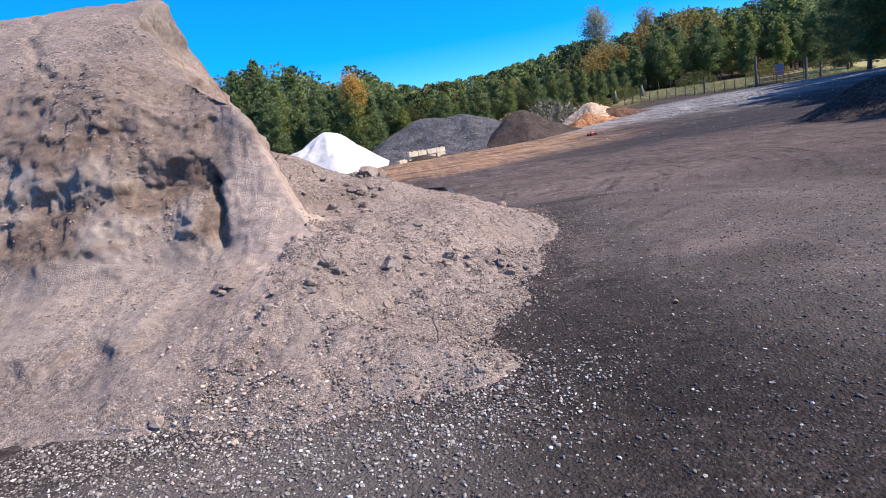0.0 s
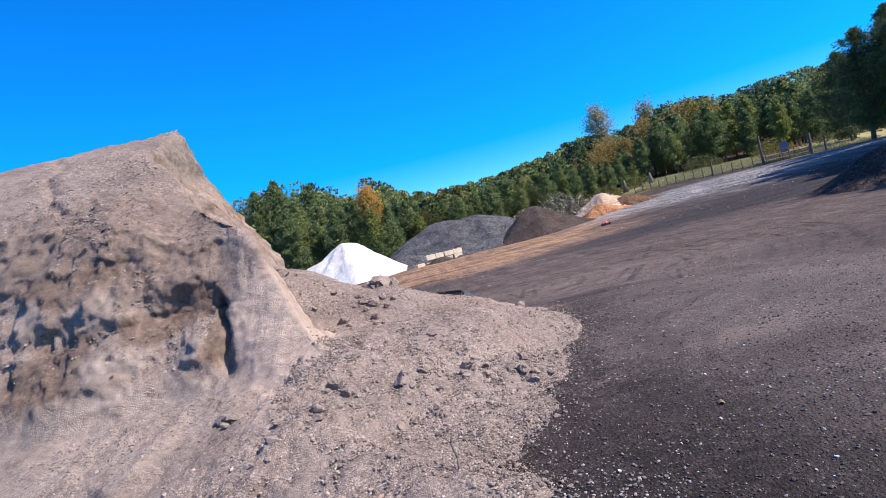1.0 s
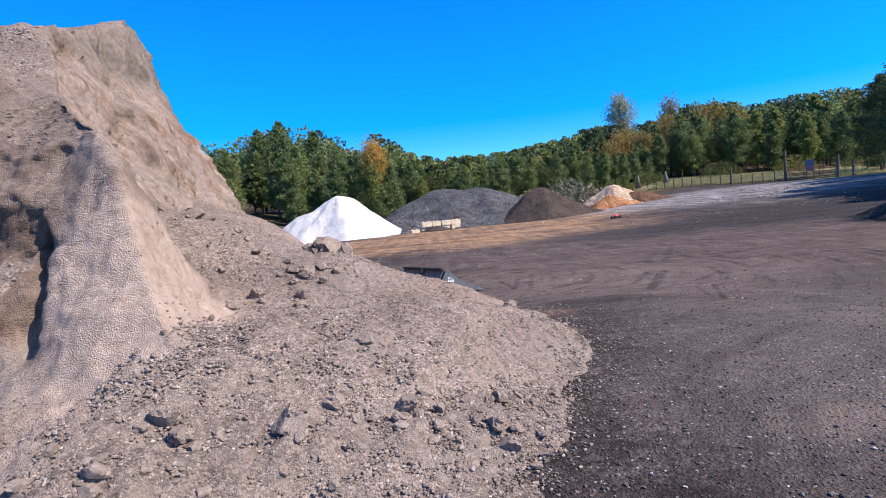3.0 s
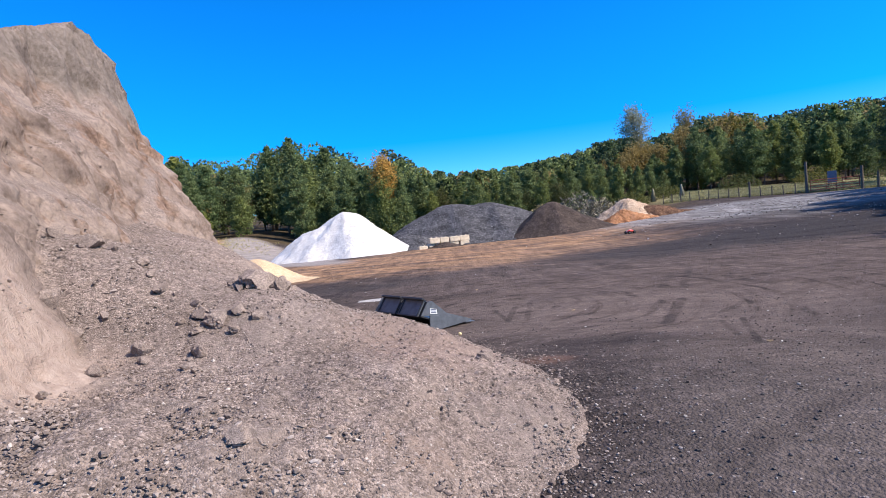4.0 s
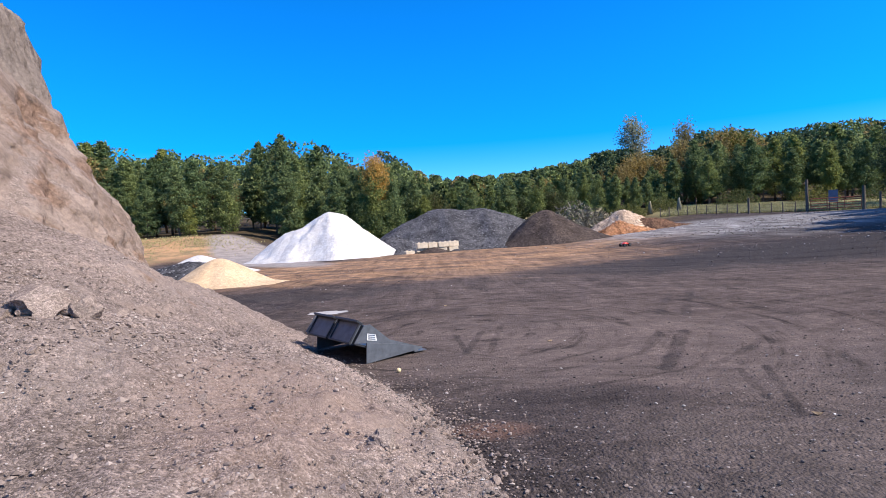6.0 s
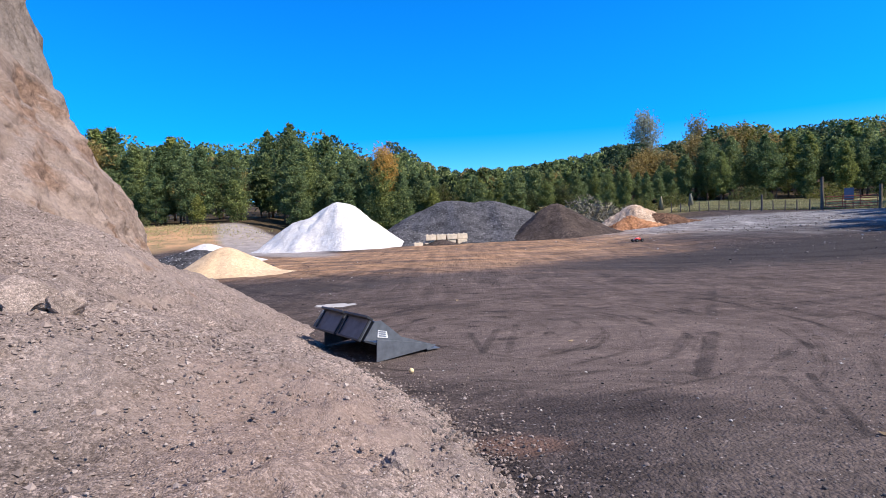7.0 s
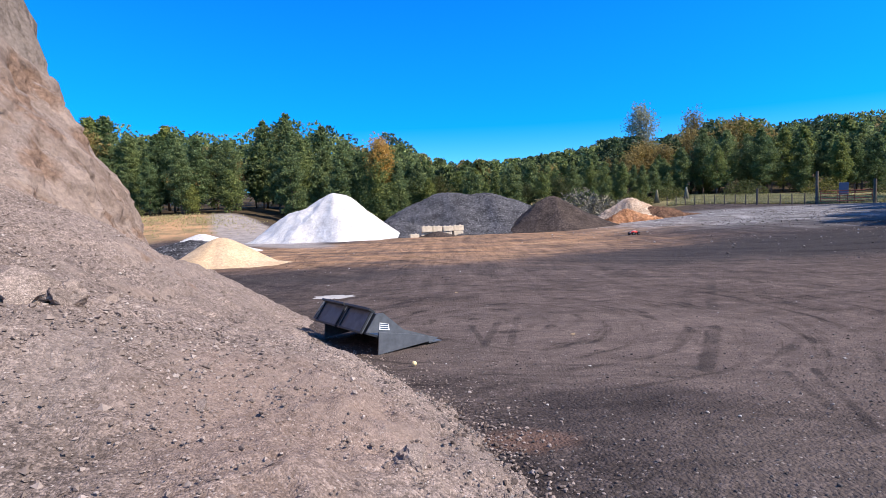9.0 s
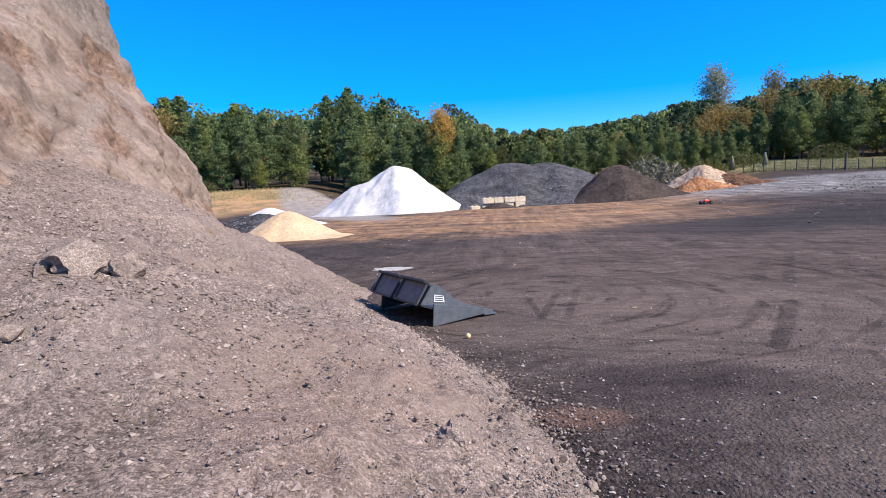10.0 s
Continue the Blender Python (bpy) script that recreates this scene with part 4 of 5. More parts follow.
p = scatter(20000, -6.0, 30.0, 9.0, 56.0, lambda x, y: (on_heap(x, y) < -0.1) * (x < 0.55 * y + 4) * (x > -0.35 * y + 2) * smooth(fbm(x, y, 0, 0.22, 4, 83), -0.5, 0.6) * np.exp(-np.maximum(y - 20, 0) / 22))
stones("grit", p, (0.009 + 0.00016 * p[:, 1]) * np.exp(0.4 * rng.standard_normal(len(p))), M_DARKPEB, "dark and grey stones driven into the far yard", "grit", 0.3, OCT_V, OCT_F)
p = scatter(12000, 6.0, 34.0, 20.0, 60.0, lambda x, y: np.exp(-(((x - 22) / 11) ** 2 + ((y - 40) / 17) ** 2)) * smooth(fbm(x, y, 0, 0.3, 4, 84), -0.5, 0.4))
stones("gravel", p, 0.030 * np.exp(0.4 * rng.standard_normal(len(p))), M_GRAVEL, "coarse pale gravel spread towards the gate", "gravel", 0.3, OCT_V, OCT_F)
p = scatter(9000, -2.6, 0.9, 0.0, 11.0, lambda x, y: np.exp(-(on_heap(x, y) / 0.16) ** 2))
stones("crumbs", p, 0.009 * np.exp(0.45 * rng.standard_normal(len(p))), M_CRUMB, "dark earth crumbs along the heap's toe", "crumbs")

p = scatter(60000, -3.0, 1.4, -0.6, 9.5, lambda x, y: (on_heap(x, y) < 0.04) * np.exp(-(np.maximum(-on_heap(x, y), 0) / 0.20)))
stones("crumbs", p, 0.0062 * np.exp(0.5 * rng.standard_normal(len(p))), M_PEBBLE, "brown crumbs of earth rolled out past the heap's toe", "crumbs")
p = scatter(40000, -3.0, 0.8, 0.1, 9.5, lambda x, y: (on_heap(x, y) > 0.0) * np.exp(-on_heap(x, y) / 0.16))
stones("crumbs", p, 0.0075 * np.exp(0.45 * rng.standard_normal(len(p))), M_DARKPEB, "dark crumbs strewn over the heap's lower rim", "crumbs", 0.3, OCT_V, OCT_F)
# small lumps baked into the front of the heap and its cut face
pick = rng.choice(len(used), 60000)
q = hv[used][pick]
ok = ((q[:, 1] < 9.0) & (q[:, 0] > -7.0) & (q[:, 2] > 0.5) & (rng.uniform(0, 1, len(q)) < smooth(fbm(q[:, 0], q[:, 1], q[:, 2], 1.2, 3, 91), -0.1, 0.7)))
q = q[ok]
stones("earth_lumps", q, 0.0105 * np.exp(0.5 * rng.standard_normal(len(q))), M_PEBBLE, "small earth lumps baked into the heap's front", "lumps", 0.62, OCT_V, OCT_F)
p = np.stack([-2.80 + 0.36 * rng.standard_normal(320), 1.16 + 0.32 * rng.standard_normal(320)], 1)
p = np.column_stack([p, surface(p[:, 0], p[:, 1])])
stones("rubble", p, 0.0125 * np.exp(0.32 * rng.standard_normal(len(p))), M_RUBBLE, "reddish tan rubble gathered on the lower slope", "rubble", 0.3, BALL_V, BALL_F)

# ---- clods of earth ----
def clod(seed, fineness, squash=0.72):
    """A broken lump of earth of about unit size."""
    bm = bmesh.new()
    bmesh.ops.create_icosphere(bm, subdivisions=fineness, radius=1)
    co = np.array([v.co[:] for v in bm.verts])
    k = 1 + 0.30 * fbm(co[:, 0], co[:, 1], co[:, 2], 1.1, 3, seed, 0.6) - 0.22 * np.abs(fbm(co[:, 0], co[:, 1], co[:, 2], 2.1, 3, seed + 9, 0.7))
    r2 = np.random.default_rng(seed)
    st = np.array([1.0, r2.uniform(0.65, 0.95), squash])
    out = co * k[:, None]
    for q in range(9):   # broken flat faces
        d = r2.standard_normal(3)
        d /= np.linalg.norm(d)
        out = out - np.maximum(out @ d - r2.uniform(0.45, 0.75), 0)[:, None] * d
    out = out + 0.035 * fbm(out[:, 0], out[:, 1], out[:, 2], 5.0, 2, seed + 3)[:, None]
    for v, c in zip(bm.verts, out):
        v.co = Vector((c[0] * st[0], c[1] * st[1], max(c[2] * st[2], -0.4))) * 1.2
    me = bpy.data.meshes.new("earth_clod")
    bm.to_mesh(me)
    bm.free()
    me.materials.append(M_CLOD)
    return me


CLODS = [  # x, y, size: large clods and slabs seen on the slope
    (-2.02, 5.74, 0.16), (-1.86, 5.84, 0.085), (-2.22, 5.80, 0.09), (-2.14, 5.62, 0.05), (-1.88, 6.20, 0.05), (-1.72, 6.02, 0.03),
    (-2.09, 5.00, 0.085), (-2.24, 5.10, 0.07), (-1.98, 5.14, 0.06), (-2.07, 4.63, 0.06), (-1.84, 5.10, 0.05), (-2.32, 5.22, 0.055), (-1.94, 4.92, 0.045), (-2.20, 4.90, 0.04), (-2.36, 5.02, 0.04),
    (-2.05, 4.42, 0.05), (-1.97, 4.34, 0.038), (-2.48, 4.68, 0.062), (-2.40, 4.56, 0.04), (-1.40, 3.46, 0.06), (-1.31, 3.50, 0.03),
    (-3.73, 5.80, 0.07), (-3.40, 5.82, 0.07), (-3.33, 5.62, 0.09), (-3.20, 5.70, 0.05), (-3.10, 4.73, 0.09), (-2.98, 4.80, 0.05), (-2.86, 4.95, 0.05), (-2.62, 5.30, 0.06), (-2.75, 5.42, 0.05), (-2.9, 5.6, 0.055),
    (0.22, 4.73, 0.05), (0.40, 4.98, 0.036), (-0.62, 2.99, 0.06), (-0.50, 3.05, 0.045), (-0.74, 3.00, 0.045), (-0.95, 2.86, 0.045), (-1.16, 2.80, 0.05), (-0.34, 3.06, 0.04),
    (-3.17, 2.46, 0.07), (-3.32, 2.50, 0.06), (-3.24, 2.36, 0.04), (-2.60, 4.35, 0.06), (-2.48, 4.20, 0.045), (-3.40, 1.02, 0.055), (-1.55, 0.72, 0.035), (-1.10, 0.88, 0.03),
]
r5 = np.random.default_rng(23)
while len(CLODS) < 300:   # smaller ones: along the slid ridge, along the toe, and loose over the slope
    kind = r5.uniform()
    if kind < 0.42:
        x = r5.uniform(-2.9, -0.3)
        y = 2.10 + 0.62 * (x + 2.35) + r5.normal(0.05, 0.16)
        s = 0.028 * math.exp(0.5 * r5.standard_normal())
    elif kind < 0.68:
        y = r5.uniform(0.9, 9.0)
        x = float(np.interp(y, [0.84, 1.10, 1.55, 2.05, 2.75, 3.45, 4.15, 4.72, 5.2, 5.75, 6.95, 9.0], [-1.05, -0.8, -0.98, -0.62, -0.38, -0.12, 0.18, 0.40, 0.45, 0.34, -0.06, -1.2])) + r5.normal(-0.02, 0.10)
        s = 0.016 * math.exp(0.45 * r5.standard_normal())
    else:
        x, y = r5.uniform(-3.0, 0.0), r5.uniform(1.0, 8.0)
        if float(inside_toe(np.array(x), np.array(y))) < 0.15 or not bool(gentle(np.array(x), np.array(y))):
            continue
        s = 0.020 * math.exp(0.45 * r5.standard_normal())
    CLODS.append((x, y, s))
clod_small = [clod(100 + k, 3) for k in range(6)]
clod_large = [clod(120 + k, 4, 0.85) for k in range(4)]
for k, (x, y, s) in enumerate(CLODS):
    ob = new("earth_clod", clod_large[k % 4] if s > 0.058 else clod_small[k % 6])
    ob.matrix_world = Matrix.LocRotScale((x, y, float(surface(x, y)) + (0.34 if s > 0.058 else 0.22) * s), Euler((0.35 * math.sin(k), 0.35 * math.cos(2 * k), k * 1.7)), (s, s, s))
    tagged(ob, "crumbly grey-brown clod of earth lying half sunk in the loose slope" if s > 0.058 else "small brown clod of earth on the loose slope", "clod", "clods on the heap")

# ---- stockpiles across the yard ----
def stockpile(name, cx, cy, peaks, mat, label, category, seed, step=0.14, rugged=0.06, grain=0.0, flare=0.25):
    """A heap of loose material. peaks: x, y, height, slope and stretch of each cone, from the heap's centre."""
    reach = max(math.hypot(px, py) + h / sl * max(st, 1) for px, py, h, sl, st in peaks) + 1.2
    xs2 = np.arange(-reach, reach, step)
    x, y = np.meshgrid(xs2, xs2)
    z = np.full(x.shape, -9.0)
    for px, py, h, sl, st in peaks:
        d = np.hypot((x - px) / st, y - py) * (1 + 0.10 * fbm(np.arctan2(y - py, x - px) * 2.2, 0, 0, 1.0, 2, seed + 7))
        c = h - sl * (np.sqrt(d * d + 0.18 * h * h) - 0.42 * h) 
        low = c
        c = np.where(low < flare * h, flare * h - (flare * h - low) * 0.75, low)
        z = np.where(z < -8, c, 0.5 * (z + c + np.sqrt((z - c) ** 2 + 0.02 * h * h)))
    z = z + rugged * fbm(x, y, 0, 0.8, 4, seed) + grain * rng.standard_normal(x.shape)
    g = land(x + cx, y + cy)
    w2 = len(xs2)
    ii = (np.arange(w2 - 1)[:, None] * w2 + np.arange(w2 - 1)[None])
    ok = (z > -0.45)[:-1, :-1]
    ii = ii[ok]
    ff = np.stack([ii, ii + 1, ii + w2 + 1, ii + w2], 1)
    us, bk = np.unique(ff, return_inverse=True)
    vv = np.stack([x.ravel(), y.ravel(), (z + g - float(land(cx, cy))).ravel()], 1)[us]
    ob = new(name, mesh_of(name, vv, bk.reshape(-1, 4), mat))
    ob.location = (cx, cy, float(land(cx, cy)))
    return tagged(ob, label, category)


stockpile("white_sand_mound", -8.6, 46.5, [(0.0, 0, 3.45, 1.0, 1.0), (-2.5, -0.6, 2.2, 0.80, 1.0)], M_WHITE, "large cone-shaped stockpile of bright white sand", "sand pile", 201, 0.12, 0.13, 0.012)
stockpile("crushed_stone_mound", 1.4, 54.0, [(-1.5, 0, 3.6, 0.66, 1.1), (2.1, 0.2, 3.4, 0.66, 1.1), (-4.6, -0.6, 1.7, 0.58, 1.0), (-5.3, -5.6, 1.3, 0.55, 1.0)], M_GREYSTONE, "broad twin-peaked stockpile of dark grey crushed stone", "stone pile", 211, 0.16, 0.08, 0.03)
stockpile("topsoil_mound", 8.3, 49.0, [(0, 0, 2.65, 0.92, 1.0), (1.3, 0.3, 1.6, 0.66, 1.2)], M_DARK, "steep pile of dark brown topsoil", "soil pile", 221, 0.12, 0.09, 0.02)
stockpile("wood_chip_mound", 16.5, 55.0, [(0, 0, 2.0, 0.75, 1.0)], M_CHIP, "rounded pile of pale tan wood chips", "wood chip pile", 231, 0.12, 0.10, 0.04)
stockpile("mulch_mound", 15.2, 52.0, [(0, 0, 1.0, 0.7, 1.25), (-0.9, -0.2, 0.65, 0.6, 1.2), (0.9, 0, 0.65, 0.6, 1.2)], M_CHIP_RED, "low ragged pile of orange wood mulch", "mulch pile", 241, 0.10, 0.14, 0.05)
stockpile("bark_mound", 18.5, 53.5, [(-0.5, 0, 1.15, 0.6, 1.3), (0.9, 0, 0.7, 0.5, 1.4)], M_CHIP_BROWN, "low pile of brown shredded bark", "bark pile", 251, 0.10, 0.13, 0.05)
stockpile("sand_mound", -8.1, 23.2, [(0, 0, 0.98, 0.74, 1.0), (0.9, -0.3, 0.28, 0.28, 1.4)], M_SAND, "small smooth heap of yellow sand spreading over the yard", "sand pile", 261, 0.08, 0.03, 0.004)
stockpile("stone_mound", -10.8, 27.0, [(0, 0, 0.85, 0.5, 1.5)], M_GREYSTONE, "small heap of dark grey stone beside yellow sand", "stone pile", 271, 0.09, 0.04, 0.02)
stockpile("sand_mound", -12.6, 32.0, [(0, 0, 0.98, 0.5, 1.1)], M_WHITE, "small heap of white sand behind dark stone", "sand pile", 281, 0.1, 0.04, 0.01)
stockpile("soil_mound", 14.6, 16.4, [(0, 0, 1.15, 0.6, 1.1), (1.1, -0.4, 0.8, 0.5, 1.2)], M_DARK, "low heap of dark soil under the pines' shade", "soil pile", 291, 0.06, 0.08, 0.02)

# ---- row of cast blocks before the stone stockpile ----
def block(m, size, label):
    bm = bmesh.new()
    box(bm, -size[0] / 2, size[0] / 2, -size[1] / 2, size[1] / 2, 0, size[2], Matrix(), 0.035)
    ob = part("concrete_block", bm, M_BLOCK)
    ob.matrix_world = m
    tagged(ob, label, "concrete block", "stacked blocks")
    for k in range(2):
        b2 = bmesh.new()
        tube(b2, (size[0] * (k - 0.5) * 0.5, 0, size[2] - 0.01), (size[0] * (k - 0.5) * 0.5, 0, size[2] + 0.07), 0.06, 0.05, 8)
        part("lifting_lug", b2, M_BLOCK, ob)


BX, BY, BT = -2.55, 44.9, 24.0
r6 = np.random.default_rng(31)
for k in range(5):
    for course in range(2):
        if course == 1 and k == 0:
            continue
        c, sn = math.cos(radians(BT)), math.sin(radians(BT))
        off = 0.88 * k + (0.07 if course else 0) + r6.normal(0, 0.025)
        back = r6.normal(0, 0.05)
        x, y = BX + off * c - back * sn, BY + off * sn + back * c
        low = float(land(x, y)) - 0.05 - (0.09 if course == 0 and k == 0 else 0.0)
        block(pose(x, y, low + 0.42 * course, r6.normal(0, 0.7), r6.normal(0, 1.0), BT + r6.normal(0, 3.0)), (0.80 + r6.uniform(-0.08, 0.06), 0.46, 0.40 + r6.uniform(-0.03, 0.02)), "pale buff cast concrete block in a stacked row")
stockpile("soil_mound", -0.75, 45.1, [(0, 0, 0.34, 0.45, 1.5), (0.6, 0.2, 0.22, 0.4, 1.3)], M_DARK, "low spill of dark soil against the cast blocks", "soil pile", 297, 0.07, 0.06, 0.02)

# ---- loader bucket lying by the heap ----
def loader_bucket():
    # local x runs from the back to the cutting edge, y along the width, z up
    ang = math.degrees(math.atan2(0.64, 0.77))
    ob = thing("loader_bucket", pose(-0.77, 8.94, float(rough_land(-0.8, 8.93)) + 0.0, 0, 0, ang), "black steel skid-steer loader bucket lying by the heap's foot", "loader bucket")
    W = 1.20
    side = [(0.0, 0.0), (0.76, 0.03), (0.80, 0.05), (0.42, 0.15), (0.02, 0.235)]
    upper = [(-0.13, 0.25), (0.04, 0.225), (0.76, 0.06), (0.34, 0.215), (0.09, 0.43), (0.01, 0.43)]
    for y0 in (0.0, W - 0.014):
        part("side_plate", prism(bmesh.new(), side, y0, y0 + 0.014), M_STEEL2, ob, "worn blue-grey steel side plate")
        part("side_gusset", prism(bmesh.new(), upper, y0 + 0.016, y0 + 0.028), M_STEEL2, ob)
    part("back_sheet", prism(bmesh.new(), [(0.01, 0.43), (0.025, 0.43), (-0.115, 0.235), (-0.13, 0.24)], 0.03, W - 0.03), M_STEEL, ob)
    part("floor_sheet", prism(bmesh.new(), [(-0.125, 0.235), (-0.11, 0.25), (0.40, 0.05), (0.74, 0.03), (0.74, 0.015), (0.38, 0.03)], 0.016, W - 0.016), M_STEEL, ob)
    part("cutting_edge", prism(bmesh.new(), [(0.66, 0.032), (0.84, 0.012), (0.84, 0.004), (0.66, 0.012)], -0.01, W + 0.01), M_STEEL2, ob)
    lean = -math.atan2(0.14, 0.19)
    for k in range(2):
        y0 = 0.06 + k * 0.545
        base = Matrix.Translation((0.002, y0, 0.44)) @ Matrix.Rotation(-lean, 4, "Y")
        p = part("mount_plate", box(bmesh.new(), -0.012, 0.0, 0, 0.49, -0.245, 0, base, 0.003), M_STEEL2, ob, "flat dark mounting plate")
        part("top_flange", box(bmesh.new(), -0.075, 0.01, -0.005, 0.495, -0.008, 0.018, base, 0.004), M_STEEL, p)
        part("bottom_lip", box(bmesh.new(), -0.03, 0.0, 0.0, 0.49, -0.257, -0.235, base, 0.004), M_STEEL, p)
        for q in (0.0, 0.465):
            part("stiffener", box(bmesh.new(), -0.03, -0.012, q, q + 0.022, -0.235, -0.01, base, 0.003), M_STEEL, p)
    st = part("sticker", prism(bmesh.new(), [(0.03, 0.26), (0.16, 0.235), (0.15, 0.305), (0.04, 0.335)], 0.009, 0.0155), M_STICKER, ob, "white maker's sticker")
    for q in range(3):
        part("print_bar", prism(bmesh.new(), [(0.045, 0.270 + 0.022 * q), (0.14, 0.250 + 0.022 * q), (0.14, 0.261 + 0.022 * q), (0.045, 0.281 + 0.022 * q)], 0.006, 0.0085), M_BAR, st)
    return ob


loader_bucket()

# ---- radio-controlled truck standing far out in the yard ----
def toy_truck(m):
    ob = thing("toy_truck", m, "small radio-controlled truck with red shell and big black tyres", "toy truck")
    part("chassis", box(bmesh.new(), -0.20, 0.20, -0.06, 0.06, 0.075, 0.10, Matrix(), 0.006), M_STEEL, ob)
    bm = bmesh.new()
    prism(bm, [(-0.19, 0.11), (0.22, 0.11), (0.24, 0.14), (0.12, 0.165), (0.05, 0.225), (-0.07, 0.23), (-0.12, 0.175), (-0.21, 0.16)], -0.085, 0.085)
    bmesh.ops.bevel(bm, geom=list(bm.edges), offset=0.014, segments=2, affect="EDGES")
    shell = part("body_shell", bm, M_RED, ob, "red shell", True)
    part("roof_panel", box(bmesh.new(), -0.06, 0.045, -0.06, 0.06, 0.226, 0.234, Matrix(), 0.003), M_SHELLW, shell)
    part("hood_panel", box(bmesh.new(), 0.13, 0.22, -0.05, 0.05, 0.150, 0.172, pose(0, 0, 0, 0, 8, 0), 0.003), M_SHELLW, shell)
    part("spoiler", box(bmesh.new(), -0.29, -0.22, -0.10, 0.10, 0.19, 0.20, Matrix(), 0.003), M_STEEL, ob)
    part("bumper", box(bmesh.new(), 0.24, 0.27, -0.08, 0.08, 0.07, 0.10, Matrix(), 0.006), M_STEEL, ob)
    for x in (-0.165, 0.165):
        for y in (-0.16, 0.16):
            bm = bmesh.new()
            tube(bm, (x, y - 0.045, 0.083), (x, y + 0.045, 0.083), 0.083, 0.083, 20)
            bmesh.ops.bevel(bm, geom=[e for e in bm.edges], offset=0.012, segments=1, affect="EDGES")
            wheel = part("tyre", bm, M_TYRE, ob)
            b2 = bmesh.new()
            tube(b2, (x, y - 0.048, 0.083), (x, y + 0.048, 0.083), 0.042, 0.042, 12)
            part("rim", b2, M_STEEL2, wheel)
            b3 = bmesh.new()
            tube(b3, (x, y * 0.3, 0.09), (x, y, 0.083), 0.012, 0.012, 6)
            part("axle", b3, M_STEEL, ob)
    return ob


TX, TY = 9.75, 33.0
toy_truck(pose(TX, TY, float(rough_land(TX, TY)), 0, 0, 200))


# ---- trees ----
def tufts(points, size, blades, seed, width=0.30, drop=0.0, single=False):
    """Pointed leaf clusters round the given points: arrays of corners and triangles."""
    r2 = np.random.default_rng(seed)
    k = len(points)
    d = r2.standard_normal((k, blades, 3))
    d[..., 2] = d[..., 2] * 0.8 + 0.25 - drop
    d /= np.linalg.norm(d, axis=-1, keepdims=True)
    side = np.cross(d, r2.standard_normal((k, blades, 3)))
    side /= np.linalg.norm(side, axis=-1, keepdims=True)
    s = (np.asarray(size).reshape(-1, 1, 1) if np.ndim(size) else size) * r2.uniform(0.7, 1.25, (k, blades, 1))
    base = points[:, None, :] - d * s * 0.25
    tip = points[:, None, :] + d * s
    mid = points[:, None, :] + d * s * 0.45
    vv = np.stack([base, mid + side * s * width, tip, mid - side * s * width], 2).reshape(-1, 3)
    if single:
        vv = np.stack([base + side * s * width, tip, base - side * s * width], 2).reshape(-1, 3)
        return vv, np.arange(len(vv)).reshape(-1, 3)
    i = np.arange(k * blades)[:, None] * 4
    return vv, np.concatenate([i + [0, 1, 2], i + [0, 2, 3]], 1).reshape(-1, 3)


def pine_parts(height, seed, low=0.3, spread=0.2, count=620, size=0.42, width=0.30):
    """Trunk with limbs, and crown, of a pine standing at the origin."""
    r2 = np.random.default_rng(seed)
    bm = bmesh.new()
    lean = Vector((r2.uniform(-0.02, 0.02), r2.uniform(-0.02, 0.02), 1))
    axis_at = lambda h: Vector((lean.x * h + 0.12 * math.sin(h * 0.7 + seed), lean.y * h + 0.12 * math.cos(h * 0.6 + seed), h))
    r0 = height * 0.0125 + 0.03
    cuts = 6
    for c in range(cuts):
        a, b = c / cuts, (c + 1) / cuts
        tube(bm, axis_at(height * a * 0.97), axis_at(height * b * 0.97), r0 * (1 - 0.88 * a), r0 * (1 - 0.88 * b), 7)
    tips = []
    limbs = 34
    for k in range(limbs):
        u = k / (limbs - 1)
        h = height * (low + (0.97 - low) * u ** 0.9)
        shape = (math.sin(math.pi * min(1, (u * 0.84 + 0.16))) ** 0.75) * (1.05 - 0.35 * u)
        reach = height * spread * shape * r2.uniform(0.65, 1.25)
        ang = k * 2.4 + r2.uniform(-0.5, 0.5)
        root = axis_at(h)
        rise = r2.uniform(0.05, 0.5) * reach
        end = root + Vector((math.cos(ang) * reach, math.sin(ang) * reach, rise))
        tube(bm, root, end, 0.012 * height * 0.35 * (1 - 0.6 * u), 0.008, 4)
        many = max(4, int(count / limbs * (0.5 + shape)))
        for q in range(many):
            f = r2.uniform(0.25, 1.05)
            p = root.lerp(end, f)
            j = 0.16 * reach + 0.18
            dx, dy, dz = np.clip(r2.standard_normal(3), -1.5, 1.5) * j
            tips.append((p.x + dx, p.y + dy, p.z + 0.7 * dz))
    for q in range(10):
        p = axis_at(height * r2.uniform(0.93, 1.0))
        tips.append((p.x + r2.normal(0, 0.1), p.y + r2.normal(0, 0.1), p.z - 0.1))
    tips = np.array(tips)
    cv, cf = tufts(tips, size, 3, seed + 1, width, 0.0, True)
    return bm, cv, cf


